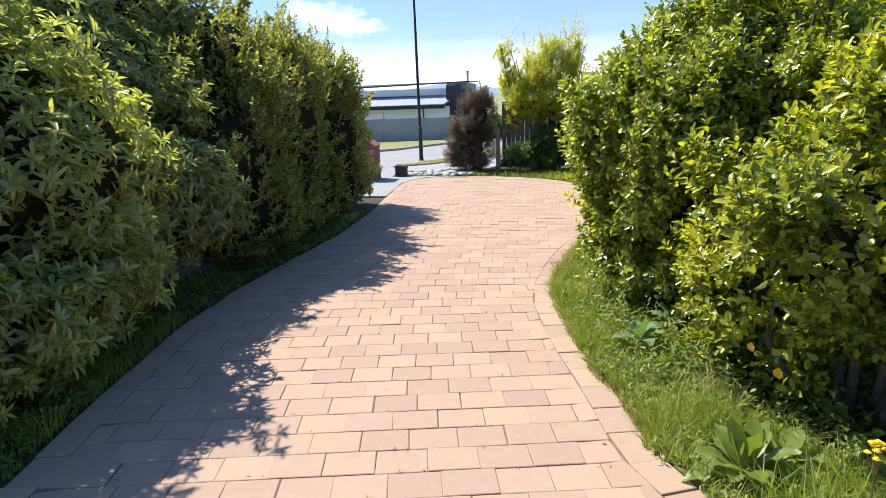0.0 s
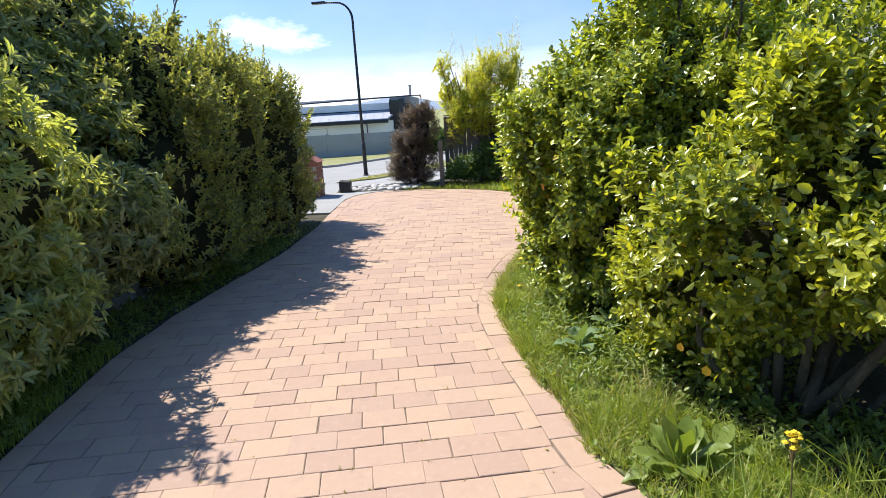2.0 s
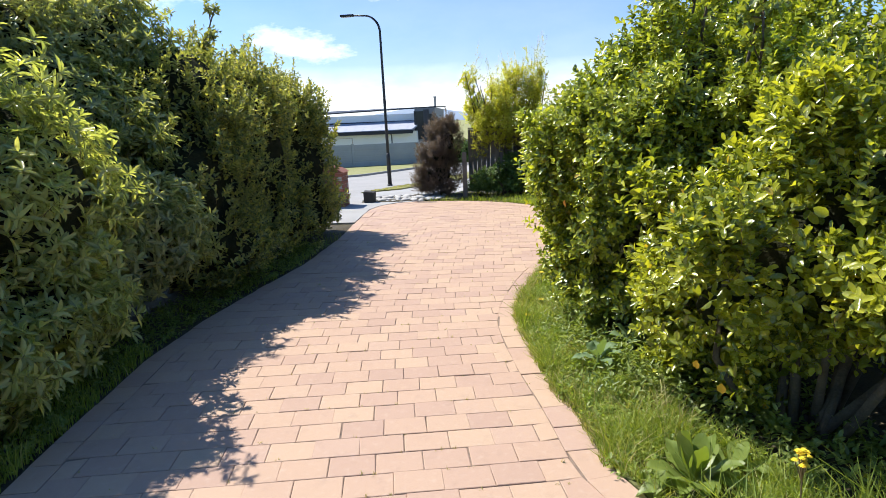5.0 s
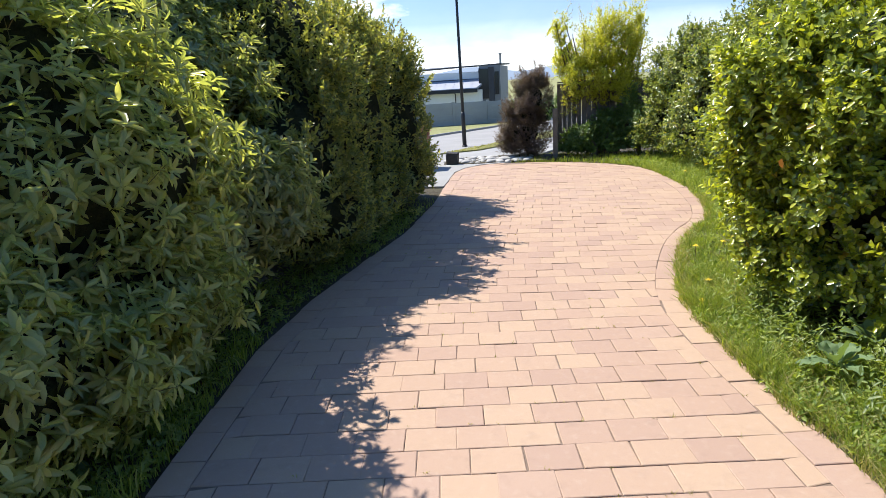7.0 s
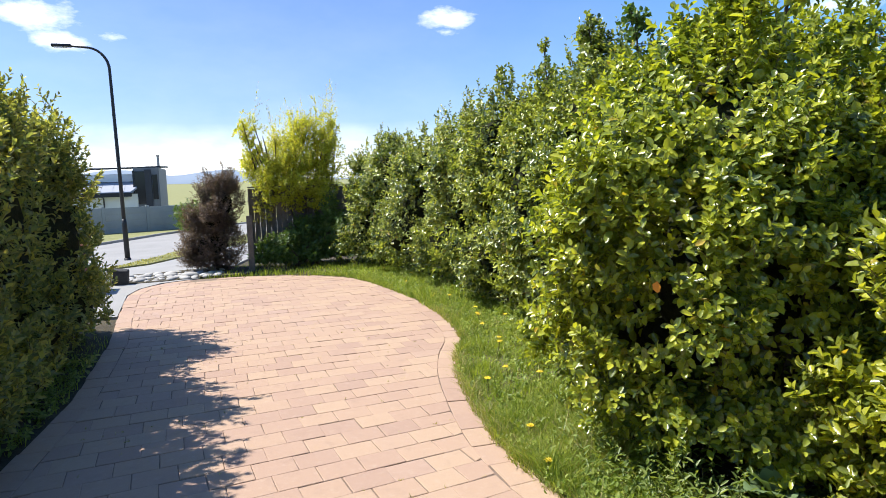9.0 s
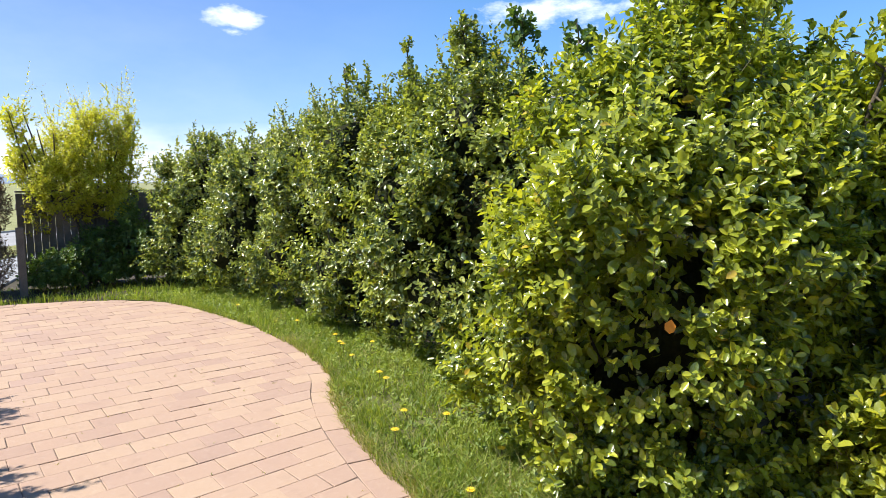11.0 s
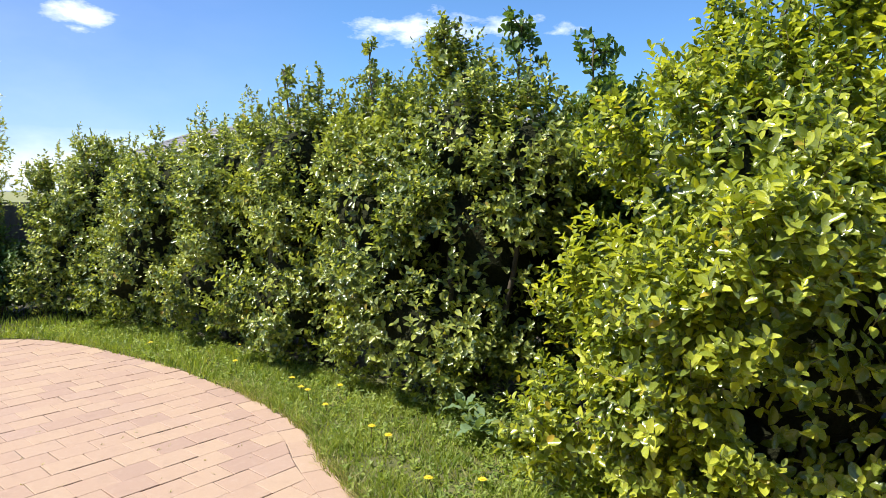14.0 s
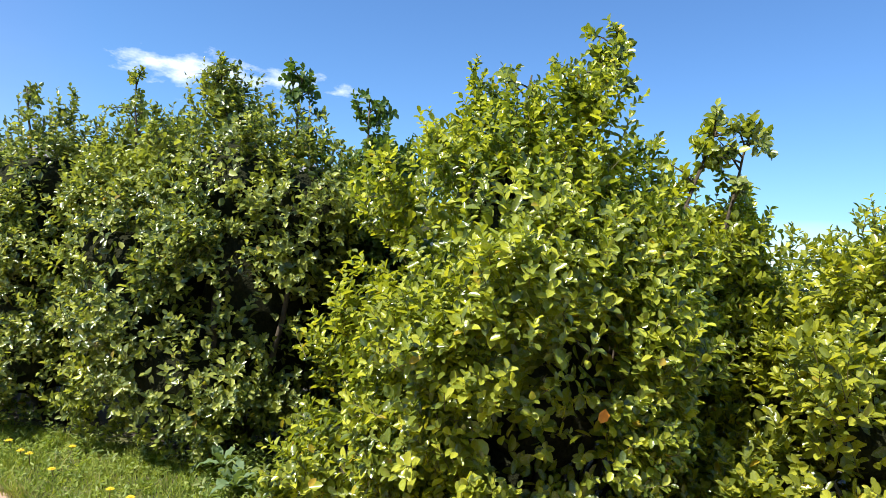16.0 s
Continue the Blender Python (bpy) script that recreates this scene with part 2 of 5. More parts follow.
M = {
    "paver": paver_material("terracotta_paver", True),
    "paver_far": paver_material("terracotta_paver_far", False),
    "joint": plain("joint_sand", (0.13, 0.093, 0.07), (0.26, 0.19, 0.145), 14.0, 0.95, 0.004, 0, 220.0),
    "soil": plain("soil_and_litter", (0.035, 0.027, 0.018), (0.09, 0.075, 0.04), 5.0, 0.95, 0.02, 0, 55.0),
    "asphalt": plain("worn_asphalt", (0.24, 0.235, 0.23), (0.33, 0.32, 0.31), 0.8, 0.9, 0.004, 0, 120.0),
    "concrete": plain("pale_concrete", (0.25, 0.245, 0.24), (0.34, 0.335, 0.325), 1.0, 0.85, 0.002, 0, 90.0),
    "lawn": plain("mown_lawn", (0.17, 0.18, 0.06), (0.29, 0.28, 0.12), 1.2, 0.9, 0.02, 0, 40.0),
    "turf": plain("turf_thatch", (0.07, 0.075, 0.025), (0.16, 0.16, 0.055), 6.0, 0.95, 0.01, 0, 70.0),
    "stone": plain("pale_river_stone", (0.27, 0.26, 0.25), (0.50, 0.485, 0.46), 7.0, 0.75, 0.004, 0, 50.0),
    "bark": plain("grey_brown_bark", (0.05, 0.038, 0.025), (0.14, 0.11, 0.075), 12.0, 0.9, 0.006, 0, 80.0),
    "twig": plain("green_brown_twig", (0.10, 0.09, 0.03), (0.17, 0.13, 0.05), 20.0, 0.7, 0.001),
    # near black: the crown's inner shade is put into this colour
    "inner": plain("crown_shade_core", (0.012, 0.015, 0.007), (0.034, 0.036, 0.017), 20.0, 1.0, 0.03, 0, 60.0, 0.1),
    "pole": plain("black_painted_steel", (0.012, 0.013, 0.016), (0.025, 0.026, 0.03), 9.0, 0.45, 0.0005),
    "lens": plain("lamp_glass", (0.35, 0.36, 0.36), (0.45, 0.45, 0.44), 9.0, 0.25, 0.0005),
    "brick": plain("red_brick", (0.24, 0.085, 0.055), (0.34, 0.14, 0.09), 14.0, 0.85, 0.004),
    "capstone": plain("weathered_cap", (0.34, 0.31, 0.28), (0.46, 0.43, 0.39), 10.0, 0.85, 0.003),
    "clay_cap": plain("red_clay_cap", (0.20, 0.075, 0.05), (0.30, 0.12, 0.08), 12.0, 0.8, 0.003),
    "slate": plain("dark_stone", (0.022, 0.021, 0.02), (0.06, 0.055, 0.05), 9.0, 0.7, 0.01),
    "paling": plain("weathered_grey_timber", (0.10, 0.085, 0.068), (0.20, 0.17, 0.145), 6.0, 0.9, 0.004, 0, 45.0),
    "grey_fence": plain("grey_green_fence_panel", (0.28, 0.30, 0.305), (0.36, 0.38, 0.385), 1.5, 0.8, 0.003),
    "white_wall": plain("white_painted_wall", (0.70, 0.71, 0.72), (0.78, 0.79, 0.79), 1.0, 0.7, 0.001),
    "dark_clad": plain("charcoal_cladding", (0.03, 0.032, 0.04), (0.055, 0.057, 0.068), 3.0, 0.6, 0.002),
    "grey_clad": plain("mid_grey_cladding", (0.15, 0.16, 0.18), (0.21, 0.22, 0.24), 3.0, 0.6, 0.002),
    "roof_metal": plain("pale_blue_grey_roof", (0.30, 0.32, 0.38), (0.36, 0.38, 0.44), 2.0, 0.75, 0.001),
    "fascia": plain("black_fascia", (0.012, 0.014, 0.02), (0.02, 0.022, 0.03), 4.0, 0.5, 0.001),
    "glass": plain("dark_window_glass", (0.015, 0.018, 0.022), (0.02, 0.022, 0.028), 2.0, 0.1, 0.0002),
    "roof_tile": plain("grey_concrete_tile", (0.17, 0.165, 0.165), (0.27, 0.26, 0.26), 3.0, 0.85, 0.006),
    "render_wall": plain("cream_render", (0.55, 0.52, 0.46), (0.63, 0.60, 0.54), 2.0, 0.85, 0.002),
    "hill": plain("hazy_blue_hill", (0.20, 0.25, 0.32), (0.24, 0.29, 0.36), 0.01, 1.0, 0.001, 0, 0.05, 0.0),
    "petal": plain("yellow_petal", (0.75, 0.52, 0.02), (0.85, 0.65, 0.04), 30.0, 0.6, 0.001),
    "orange_leaf": plain("orange_dying_leaf", (0.55, 0.20, 0.02), (0.70, 0.32, 0.03), 40.0, 0.5, 0.001),
    "yellow_leaf": plain("yellow_dying_leaf", (0.55, 0.33, 0.02), (0.70, 0.45, 0.04), 40.0, 0.5, 0.001),
    # foliage
    "olive_leaf": leaf_material("olive_green_whorled_leaf", (0.20, 0.24, 0.10), (0.34, 0.375, 0.155), (0.50, 0.505, 0.21), 0.28, 0.50, 0.7),
    "dark_olive_leaf": leaf_material("dark_olive_whorled_leaf", (0.14, 0.175, 0.09), (0.26, 0.29, 0.145), (0.42, 0.425, 0.19), 0.28, 0.45, 0.7),
    "deep_leaf": leaf_material("deep_green_leaf", (0.10, 0.135, 0.07), (0.225, 0.25, 0.105), (0.46, 0.43, 0.13), 0.34, 0.48),
    "glossy_leaf": leaf_material("glossy_yellow_green_leaf", (0.060, 0.098, 0.024), (0.22, 0.272, 0.038), (0.57, 0.585, 0.066), 0.24, 0.35, 0.75, (0.495, 0.330, 0.049)),
    "young_leaf": leaf_material("young_yellow_green_leaf", (0.075, 0.112, 0.024), (0.235, 0.27, 0.036), (0.54, 0.54, 0.062), 0.24, 0.38, 0.75, (0.495, 0.330, 0.049)),
    "hedge_leaf": leaf_material("mid_green_hedge_leaf", (0.050, 0.086, 0.032), (0.17, 0.213, 0.052), (0.50, 0.53, 0.115), 0.24, 0.31, 0.75, (0.363, 0.247, 0.049)),
    "round_leaf": leaf_material("round_dark_leaf", (0.049, 0.099, 0.023), (0.091, 0.157, 0.033), (0.165, 0.239, 0.049), 0.35, 0.3),
    "lime_leaf": leaf_material("lime_yellow_leaf", (0.30, 0.32, 0.035), (0.47, 0.47, 0.06), (0.63, 0.59, 0.10), 0.45, 0.5),
    "purple_leaf": leaf_material("purple_brown_leaf", (0.065, 0.042, 0.038), (0.12, 0.078, 0.068), (0.20, 0.135, 0.095), 0.5, 0.25),
    "pale_leaf": leaf_material("pale_felted_leaf", (0.10, 0.165, 0.07), (0.16, 0.235, 0.115), (0.24, 0.31, 0.17), 0.65, 0.3, 0.25),
    "dock_leaf": leaf_material("broad_weed_leaf", (0.10, 0.15, 0.035), (0.17, 0.23, 0.05), (0.27, 0.32, 0.09), 0.4, 0.38),
    "weed_leaf": leaf_material("bright_weed_leaf", (0.12, 0.185, 0.036), (0.21, 0.28, 0.052), (0.35, 0.40, 0.095), 0.45, 0.4),
    "dry_grass": leaf_material("dry_grass_blade", (0.20, 0.20, 0.08), (0.32, 0.30, 0.13), (0.48, 0.42, 0.22), 0.6, 0.35, 0.2),
    "grass": leaf_material("grass_blade", (0.105, 0.165, 0.03), (0.20, 0.27, 0.046), (0.38, 0.41, 0.10), 0.5, 0.42, 0.3, (0.42, 0.38, 0.18)),
}


# ---------- mesh helpers ----------
def mesh_ob(name, bm, mat, parent=None, label="", smooth=False):
    me = bpy.data.meshes.new(name)
    bm.to_mesh(me)
    bm.free()
    me.materials.append(mat)
    if smooth:
        me.polygons.foreach_set("use_smooth", [True] * len(me.polygons))
    ob = new(name, me)
    ob.parent = parent
    if label:
        ob["label"] = label
    return ob


def part(name, bm, mat, parent, label="", smooth=False):
    return mesh_ob(name, bm, mat, parent, label, smooth)


def array_mesh(name, verts, faces, mat, smooth=False):
    """A mesh from numpy arrays; faces all have the same number of corners."""
    me = bpy.data.meshes.new(name)
    verts, faces = np.asarray(verts, np.float32), np.asarray(faces, np.int32)
    k = faces.shape[1]
    me.vertices.add(len(verts))
    me.vertices.foreach_set("co", verts.ravel())
    me.loops.add(faces.size)
    me.loops.foreach_set("vertex_index", faces.ravel())
    me.polygons.add(len(faces))
    me.polygons.foreach_set("loop_start", np.arange(0, faces.size, k, dtype=np.int32))
    me.polygons.foreach_set("loop_total", np.full(len(faces), k, np.int32))
    me.polygons.foreach_set("use_smooth", np.full(len(faces), bool(smooth)))
    me.update(calc_edges=True)
    me.materials.append(mat)
    return me


def array_part(name, verts, faces, mat, parent, label="", kind="", smooth=False):
    ob = new(name, array_mesh(name, verts, faces, mat, smooth))
    ob.parent = parent
    return tagged(ob, label, "", "", kind)


def thing(name, label, category, group="", kind="", at=(0, 0, 0)):
    ob = tagged(new(name), label, category, group, kind)
    ob.location = at
    return ob


def box(bm, x0, x1, y0, y1, z0, z1, bevel=0.0):
    m = Matrix.Translation(((x0 + x1) / 2, (y0 + y1) / 2, (z0 + z1) / 2)) @ Matrix.Diagonal((x1 - x0, y1 - y0, z1 - z0, 1))
    made = bmesh.ops.create_cube(bm, size=1, matrix=m)
    if bevel:
        edges = {e for v in made["verts"] for e in v.link_edges}
        bmesh.ops.bevel(bm, geom=list(edges), offset=bevel, segments=2, affect="EDGES", profile=0.6)
    return bm


def tube(bm, points, radii, sides=8, cap=True):
    """A tapered tube through points."""
    points = [Vector(p) for p in points]
    rings = []
    for k, p in enumerate(points):
        a = points[max(k - 1, 0)]
        b = points[min(k + 1, len(points) - 1)]
        d = (b - a).normalized()
        u = d.orthogonal().normalized() if k == 0 else (u - u.dot(d) * d).normalized()
        v = d.cross(u)
        rings.append([bm.verts.new(p + radii[k] * (math.cos(2 * math.pi * i / sides) * u + math.sin(2 * math.pi * i / sides) * v)) for i in range(sides)])
    for r, s in zip(rings, rings[1:]):
        for i in range(sides):
            bm.faces.new((r[i], r[(i + 1) % sides], s[(i + 1) % sides], s[i]))
    if cap:
        bm.faces.new(rings[0][::-1])
        bm.faces.new(rings[-1])
    return bm


def unit(a):
    return a / np.maximum(np.linalg.norm(a, axis=1, keepdims=True), 1e-9)


def round_leaves(P, A, N, L, W, fold=0.22, curl=0.15):
    """Like leaves(), with a fuller oval outline for the nearest plants."""
    S = unit(np.cross(A, N))
    N = unit(np.cross(S, A))
    L, W = L[:, None], W[:, None]
    side = [(0.20, 0.33, 0.7, 0.0), (0.52, 0.50, 1.0, 0.2), (0.84, 0.34, 0.7, 0.62)]
    one = [P + A * L * t + S * W * w + N * (fold * W * u - curl * L * c) for t, w, u, c in side]
    two = [P + A * L * t - S * W * w + N * (fold * W * u - curl * L * c) for t, w, u, c in side]
    v = np.stack([P, *one, P + A * L - N * curl * L, *two[::-1]], axis=1)
    base = np.arange(len(P))[:, None] * 8
    f = np.concatenate([base + np.array([0, 1, 2, 3, 4]), base + np.array([0, 4, 5, 6, 7])], axis=0)
    return v.reshape(-1, 3), f


def leaves(P, A, N, L, W, fold=0.22, curl=0.15):
    """Folded oval blades at P along A, their upper side to N: vertices and quads."""
    S = unit(np.cross(A, N))
    N = unit(np.cross(S, A))
    L, W = L[:, None], W[:, None]
    up = N * fold * W
    v = np.stack([P, P + A * L * 0.32 + S * W * 0.46 + up, P + A * L * 0.72 + S * W * 0.40 + up - N * curl * L * 0.35,
                  P + A * L - N * curl * L, P + A * L * 0.72 - S * W * 0.40 + up - N * curl * L * 0.35,
                  P + A * L * 0.32 - S * W * 0.46 + up], axis=1)
    n = len(P)
    base = np.arange(n)[:, None] * 6
    f = np.concatenate([base + np.array([0, 1, 2, 3]), base + np.array([0, 3, 4, 5])], axis=0)
    return v.reshape(-1, 3), f


def sprigs(rng, C, D, count, length, leaf_l, leaf_w, spread=(75, 35), fold=0.22, curl=0.15, whorl=False, shape=None):
    """Leaves in spirals along twigs that start at C and run along D; also the twigs."""
    n = len(C)
    U = unit(np.cross(D, unit(rng.normal(size=(n, 3)))))
    V = np.cross(D, U)
    Ps, As, Ns, Ls, Ws = [], [], [], [], []
    start = rng.uniform(0, 6.28, n)
    for k in range(count):
        t = (k + 0.5) / count
        along = (0.72 + 0.28 * t if whorl else 0.12 + 0.88 * t) * length
        a = start + k * 2.4 + rng.normal(0, 0.25, n)
        R = np.cos(a)[:, None] * U + np.sin(a)[:, None] * V
        tilt = np.radians(spread[0] + (spread[1] - spread[0]) * t + rng.normal(0, 13, n))[:, None]
        Ps.append(C + D * along[:, None])
        As.append(unit(D * np.cos(tilt) + R * np.sin(tilt) + rng.normal(0, 0.12, (n, 3))))
        Ns.append(unit(D * np.sin(tilt) - R * np.cos(tilt) + np.array([0, 0, 0.35])))
        size = rng.uniform(0.62, 1.2, n) * (1.0 - 0.35 * t ** 2)
        Ls.append(leaf_l * size)
        Ws.append(leaf_w * size * rng.uniform(0.85, 1.15, n))
    v, f = (shape or leaves)(np.concatenate(Ps), np.concatenate(As), np.concatenate(Ns), np.concatenate(Ls), np.concatenate(Ws), fold, curl)
    r = 0.0022
    ang = [0, 2.094, 4.189]
    ring = [np.cos(a) * U + np.sin(a) * V for a in ang]
    C, D, ring, length = C[::2], D[::2], [q[::2] for q in ring], length[::2]
    n = len(C)
    tip = C + D * length[:, None]
    tv = np.stack([C + r * q for q in ring] + [tip + 0.5 * r * q for q in ring], axis=1).reshape(-1, 3)
    b = np.arange(n)[:, None] * 6
    tf = np.concatenate([b + np.array([i, (i + 1) % 3, 3 + (i + 1) % 3, 3 + i]) for i in range(3)])
    return v, f, tv, tf


class Lumps:
    """A smooth random field that pushes a crown's outline in and out."""

    def __init__(self, rng, scales=(2.2, 4.8, 9.5), sizes=(0.10, 0.10, 0.075)):
        self.waves = [(unit(rng.normal(size=(5, 3))) * s, rng.uniform(0, 6.28, 5), a) for s, a in zip(scales, sizes)]

    def __call__(self, p):
        return sum(a * np.sin(p @ k.T + ph).sum(axis=1) / 2.2 for k, ph, a in self.waves)


def shrub(name, label, group, base, lobes, leaf_mat, seed, count=2600, per=8, leaf=(0.062, 0.036), twig=(0.09, 0.2),
          upward=0.45, spread=(75, 35), whorl=False, shoots=14, shoot_len=(0.18, 0.45), fold=0.22, curl=0.15, core=0.52, depth=0.16, category="shrub", clumped=0.66, clump_density=17, clump_size=(0.10, 0.24), inner=520, shape=None):
    """A bushy plant: stems, a solid core coloured as inner shade, leafy sprigs over uneven lobes, and shoots that stand
    out of the top.
    lobes: centre x, y, z and radii x, y, z."""
    rng = np.random.default_rng(seed)
    lump = Lumps(rng)
    root = thing(name, label, category, group, "", base)
    o = np.array(base)
    lobes = np.array(lobes, float)
    # stems
    bm = bmesh.new()
    for c in lobes:
        for _ in range(2):
            foot = Vector((rng.normal(0, 0.10) + (c[0] - o[0]) * 0.25, rng.normal(0, 0.10) + (c[1] - o[1]) * 0.25, -0.05 - o[2]))
            head = Vector((c[0] - o[0] + rng.normal(0, 0.12), c[1] - o[1] + rng.normal(0, 0.12), c[2] - o[2] + c[5] * 0.55))
            mid = foot.lerp(head, 0.5) + Vector((rng.normal(0, 0.08), rng.normal(0, 0.08), 0))
            tube(bm, [foot, foot.lerp(mid, 0.5), mid, mid.lerp(head, 0.55), head], [0.03, 0.026, 0.02, 0.014, 0.006], 6)
    part("stem", bm, M["bark"], root, "", True)
    # added solid lumps, near black to stand for the shade inside the crown
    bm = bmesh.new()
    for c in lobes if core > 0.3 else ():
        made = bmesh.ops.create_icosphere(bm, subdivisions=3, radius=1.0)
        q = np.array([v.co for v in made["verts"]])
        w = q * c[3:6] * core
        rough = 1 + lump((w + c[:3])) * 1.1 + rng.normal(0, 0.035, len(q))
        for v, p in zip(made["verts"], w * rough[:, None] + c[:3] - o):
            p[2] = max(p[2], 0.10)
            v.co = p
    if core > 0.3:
        part("inner_tangle", bm, M["inner"], root, "solid dark core coloured as the shade inside the crown")
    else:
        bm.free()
    # sprigs
    area = np.array([(c[3] * c[4] + c[3] * c[5] + c[4] * c[5]) for c in lobes])
    pick = rng.choice(len(lobes), size=int(count * 2.6), p=area / area.sum())
    d = unit(rng.normal(size=(len(pick), 3)))
    d = d[d[:, 2] > -0.93]
    pick = pick[:len(d)]
    c = lobes[pick]
    r = 1 - np.abs(rng.exponential(depth * 0.6, len(d))).clip(0, 0.45)
    p = c[:, :3] + d * c[:, 3:6] * r[:, None]
    p = c[:, :3] + (p - c[:, :3]) * (1 + lump(p))[:, None]
    # most sprigs gather in clumps that stand proud, with darker hollows between
    clumps = rng.choice(len(p), size=max(int(area.sum() * clump_density), 3), replace=False)
    gather = rng.uniform(0, 1, len(p)) < clumped
    home = rng.choice(clumps, size=len(p))
    ball = unit(rng.normal(size=p.shape)) * (rng.uniform(0.3, 1.0, len(p)) ** 0.5 * rng.uniform(*clump_size, len(p)))[:, None]
    q = p[home] + ball * np.array([1, 1, 1.25]) + unit(d[home] / c[home, 3:6]) * 0.05
    p = np.where(gather[:, None], q, p)
    ball_out = unit(0.75 * unit(ball) + unit(d[home] / c[home, 3:6]))
    out_all = np.where(gather[:, None], ball_out, unit(d / c[:, 3:6]))
    hidden = np.zeros(len(p), bool)
    for k, e in enumerate(lobes):
        inside = (((p - e[:3]) / e[3:6]) ** 2).sum(axis=1) < 0.55
        hidden |= inside & (pick != k)
    keep = ~hidden & (p[:, 2] > o[2] + 0.10)
    p, out = p[keep][:count], out_all[keep][:count]
    axis = unit(out + np.array([0, 0, upward]) + rng.normal(0, 0.38, p.shape))
    length = rng.uniform(*twig, len(p))
    v, f, tv, tf = sprigs(rng, p - o - axis * length[:, None] * 0.6, axis, per, length, leaf[0], leaf[1], spread, fold, curl, whorl, shape)
    # larger shaded leaves deeper inside
    k = rng.choice(len(lobes), size=int(area.sum() * inner), p=area / area.sum())
    di = unit(rng.normal(size=(len(k), 3)))
    pi = lobes[k, :3] + di * lobes[k, 3:6] * rng.uniform(0.58, 0.88, len(k))[:, None]
    pi = pi[pi[:, 2] > o[2] + 0.12]
    vi, fi = (shape or leaves)(pi - o, unit(rng.normal(size=pi.shape) + np.array([0, 0, -0.3])), unit(rng.normal(size=pi.shape) + np.array([0, 0, 0.8])),
                    leaf[0] * rng.uniform(1.0, 1.4, len(pi)), leaf[1] * rng.uniform(1.0, 1.4, len(pi)), fold, curl)
    f = np.concatenate([f, fi + len(v)])
    v = np.concatenate([v, vi])
    # shoots
    top = np.argsort(-(p[:, 2] + rng.uniform(0, 0.5, len(p))))[:max(shoots * 9, 1)]
    top = rng.permutation(top)[:shoots]
    if shoots:
        ax = unit(np.array([0, 0, 1.0]) + rng.normal(0, 0.16, (len(top), 3)) + 0.2 * out[top])
        ln = rng.uniform(*shoot_len, len(top))
        v2, f2, tv2, tf2 = sprigs(rng, p[top] - o - ax * 0.1, ax, 13, ln, leaf[0] * 0.9, leaf[1] * 0.9, (62, 25), fold, curl, False, shape)
        # each strong shoot carries side shoots
        side = np.repeat(np.arange(len(top)), 3)
        sax = unit(ax[side] * 0.8 + rng.normal(0, 0.45, (len(side), 3)))
        v3, f3, tv3, tf3 = sprigs(rng, (p[top] - o)[side] + ax[side] * (ln[side] * rng.uniform(0.0, 0.5, len(side)))[:, None], sax, 7, ln[side] * 0.4, leaf[0] * 0.8, leaf[1] * 0.8, (65, 30), fold, curl, False, shape)
        f = np.concatenate([f, f2 + len(v), f3 + len(v) + len(v2)])
        v = np.concatenate([v, v2, v3])
        tf = np.concatenate([tf, tf2 + len(tv), tf3 + len(tv) + len(tv2)])
        tv = np.concatenate([tv, tv2, tv3])
    array_part("foliage", v, f, M[leaf_mat], root, "", "stuff", True)
    array_part("twig", tv, tf, M["twig"], root, "", "stuff")
    return root


def tall_branch(name, label, foot, path, leaf_mat, seed, leaf=(0.06, 0.045), puffs=14, group=""):
    """A single branch that rises over the hedge with loose bunches of leaves and gaps between."""
    rng = np.random.default_rng(seed)
    root = thing(name, label, "branch", group, "", foot)
    pts = [Vector(p) - Vector(foot) for p in (foot, *path)]
    bm = bmesh.new()
    n = len(pts)
    tube(bm, pts, [0.011 * (1 - 0.75 * k / (n - 1)) + 0.002 for k in range(n)], 6)
    ends, dirs = [], []
    for _ in range(puffs):
        k = rng.integers(1, n)
        a, b = pts[k - 1], pts[k]
        s = a.lerp(b, rng.uniform(0.2, 1.0))
        dd = Vector(unit(rng.normal(size=(1, 3)) + np.array([[0, 0, 0.9]]))[0])
        e = s + dd * rng.uniform(0.06, 0.22)
        tube(bm, [s, s.lerp(e, 0.5) + Vector((0, 0, 0.01)), e], [0.006, 0.004, 0.002], 5)
        for _ in range(2):
            ends.append(s.lerp(e, rng.uniform(0.3, 1.0)))
            dirs.append(dd + Vector(rng.normal(0, 0.5, 3)))
    part("stem", bm, M["bark"], root, "", True)
    C, D = np.array([tuple(e) for e in ends]), unit(np.array([tuple(q) for q in dirs]))
    v, f, tv, tf = sprigs(rng, C - D * 0.03, D, 8, rng.uniform(0.07, 0.13, len(C)), leaf[0], leaf[1], (80, 40))
    array_part("foliage", v, f, M[leaf_mat], root, "", "stuff", True)
    array_part("twig", tv, tf, M["twig"], root, "", "stuff")
    return root


# ---------- the plan ----------
def terrain(y):
    return float(np.interp(y, [14.0, 18.3, 42.0], [0.0, -0.2, -0.81]))


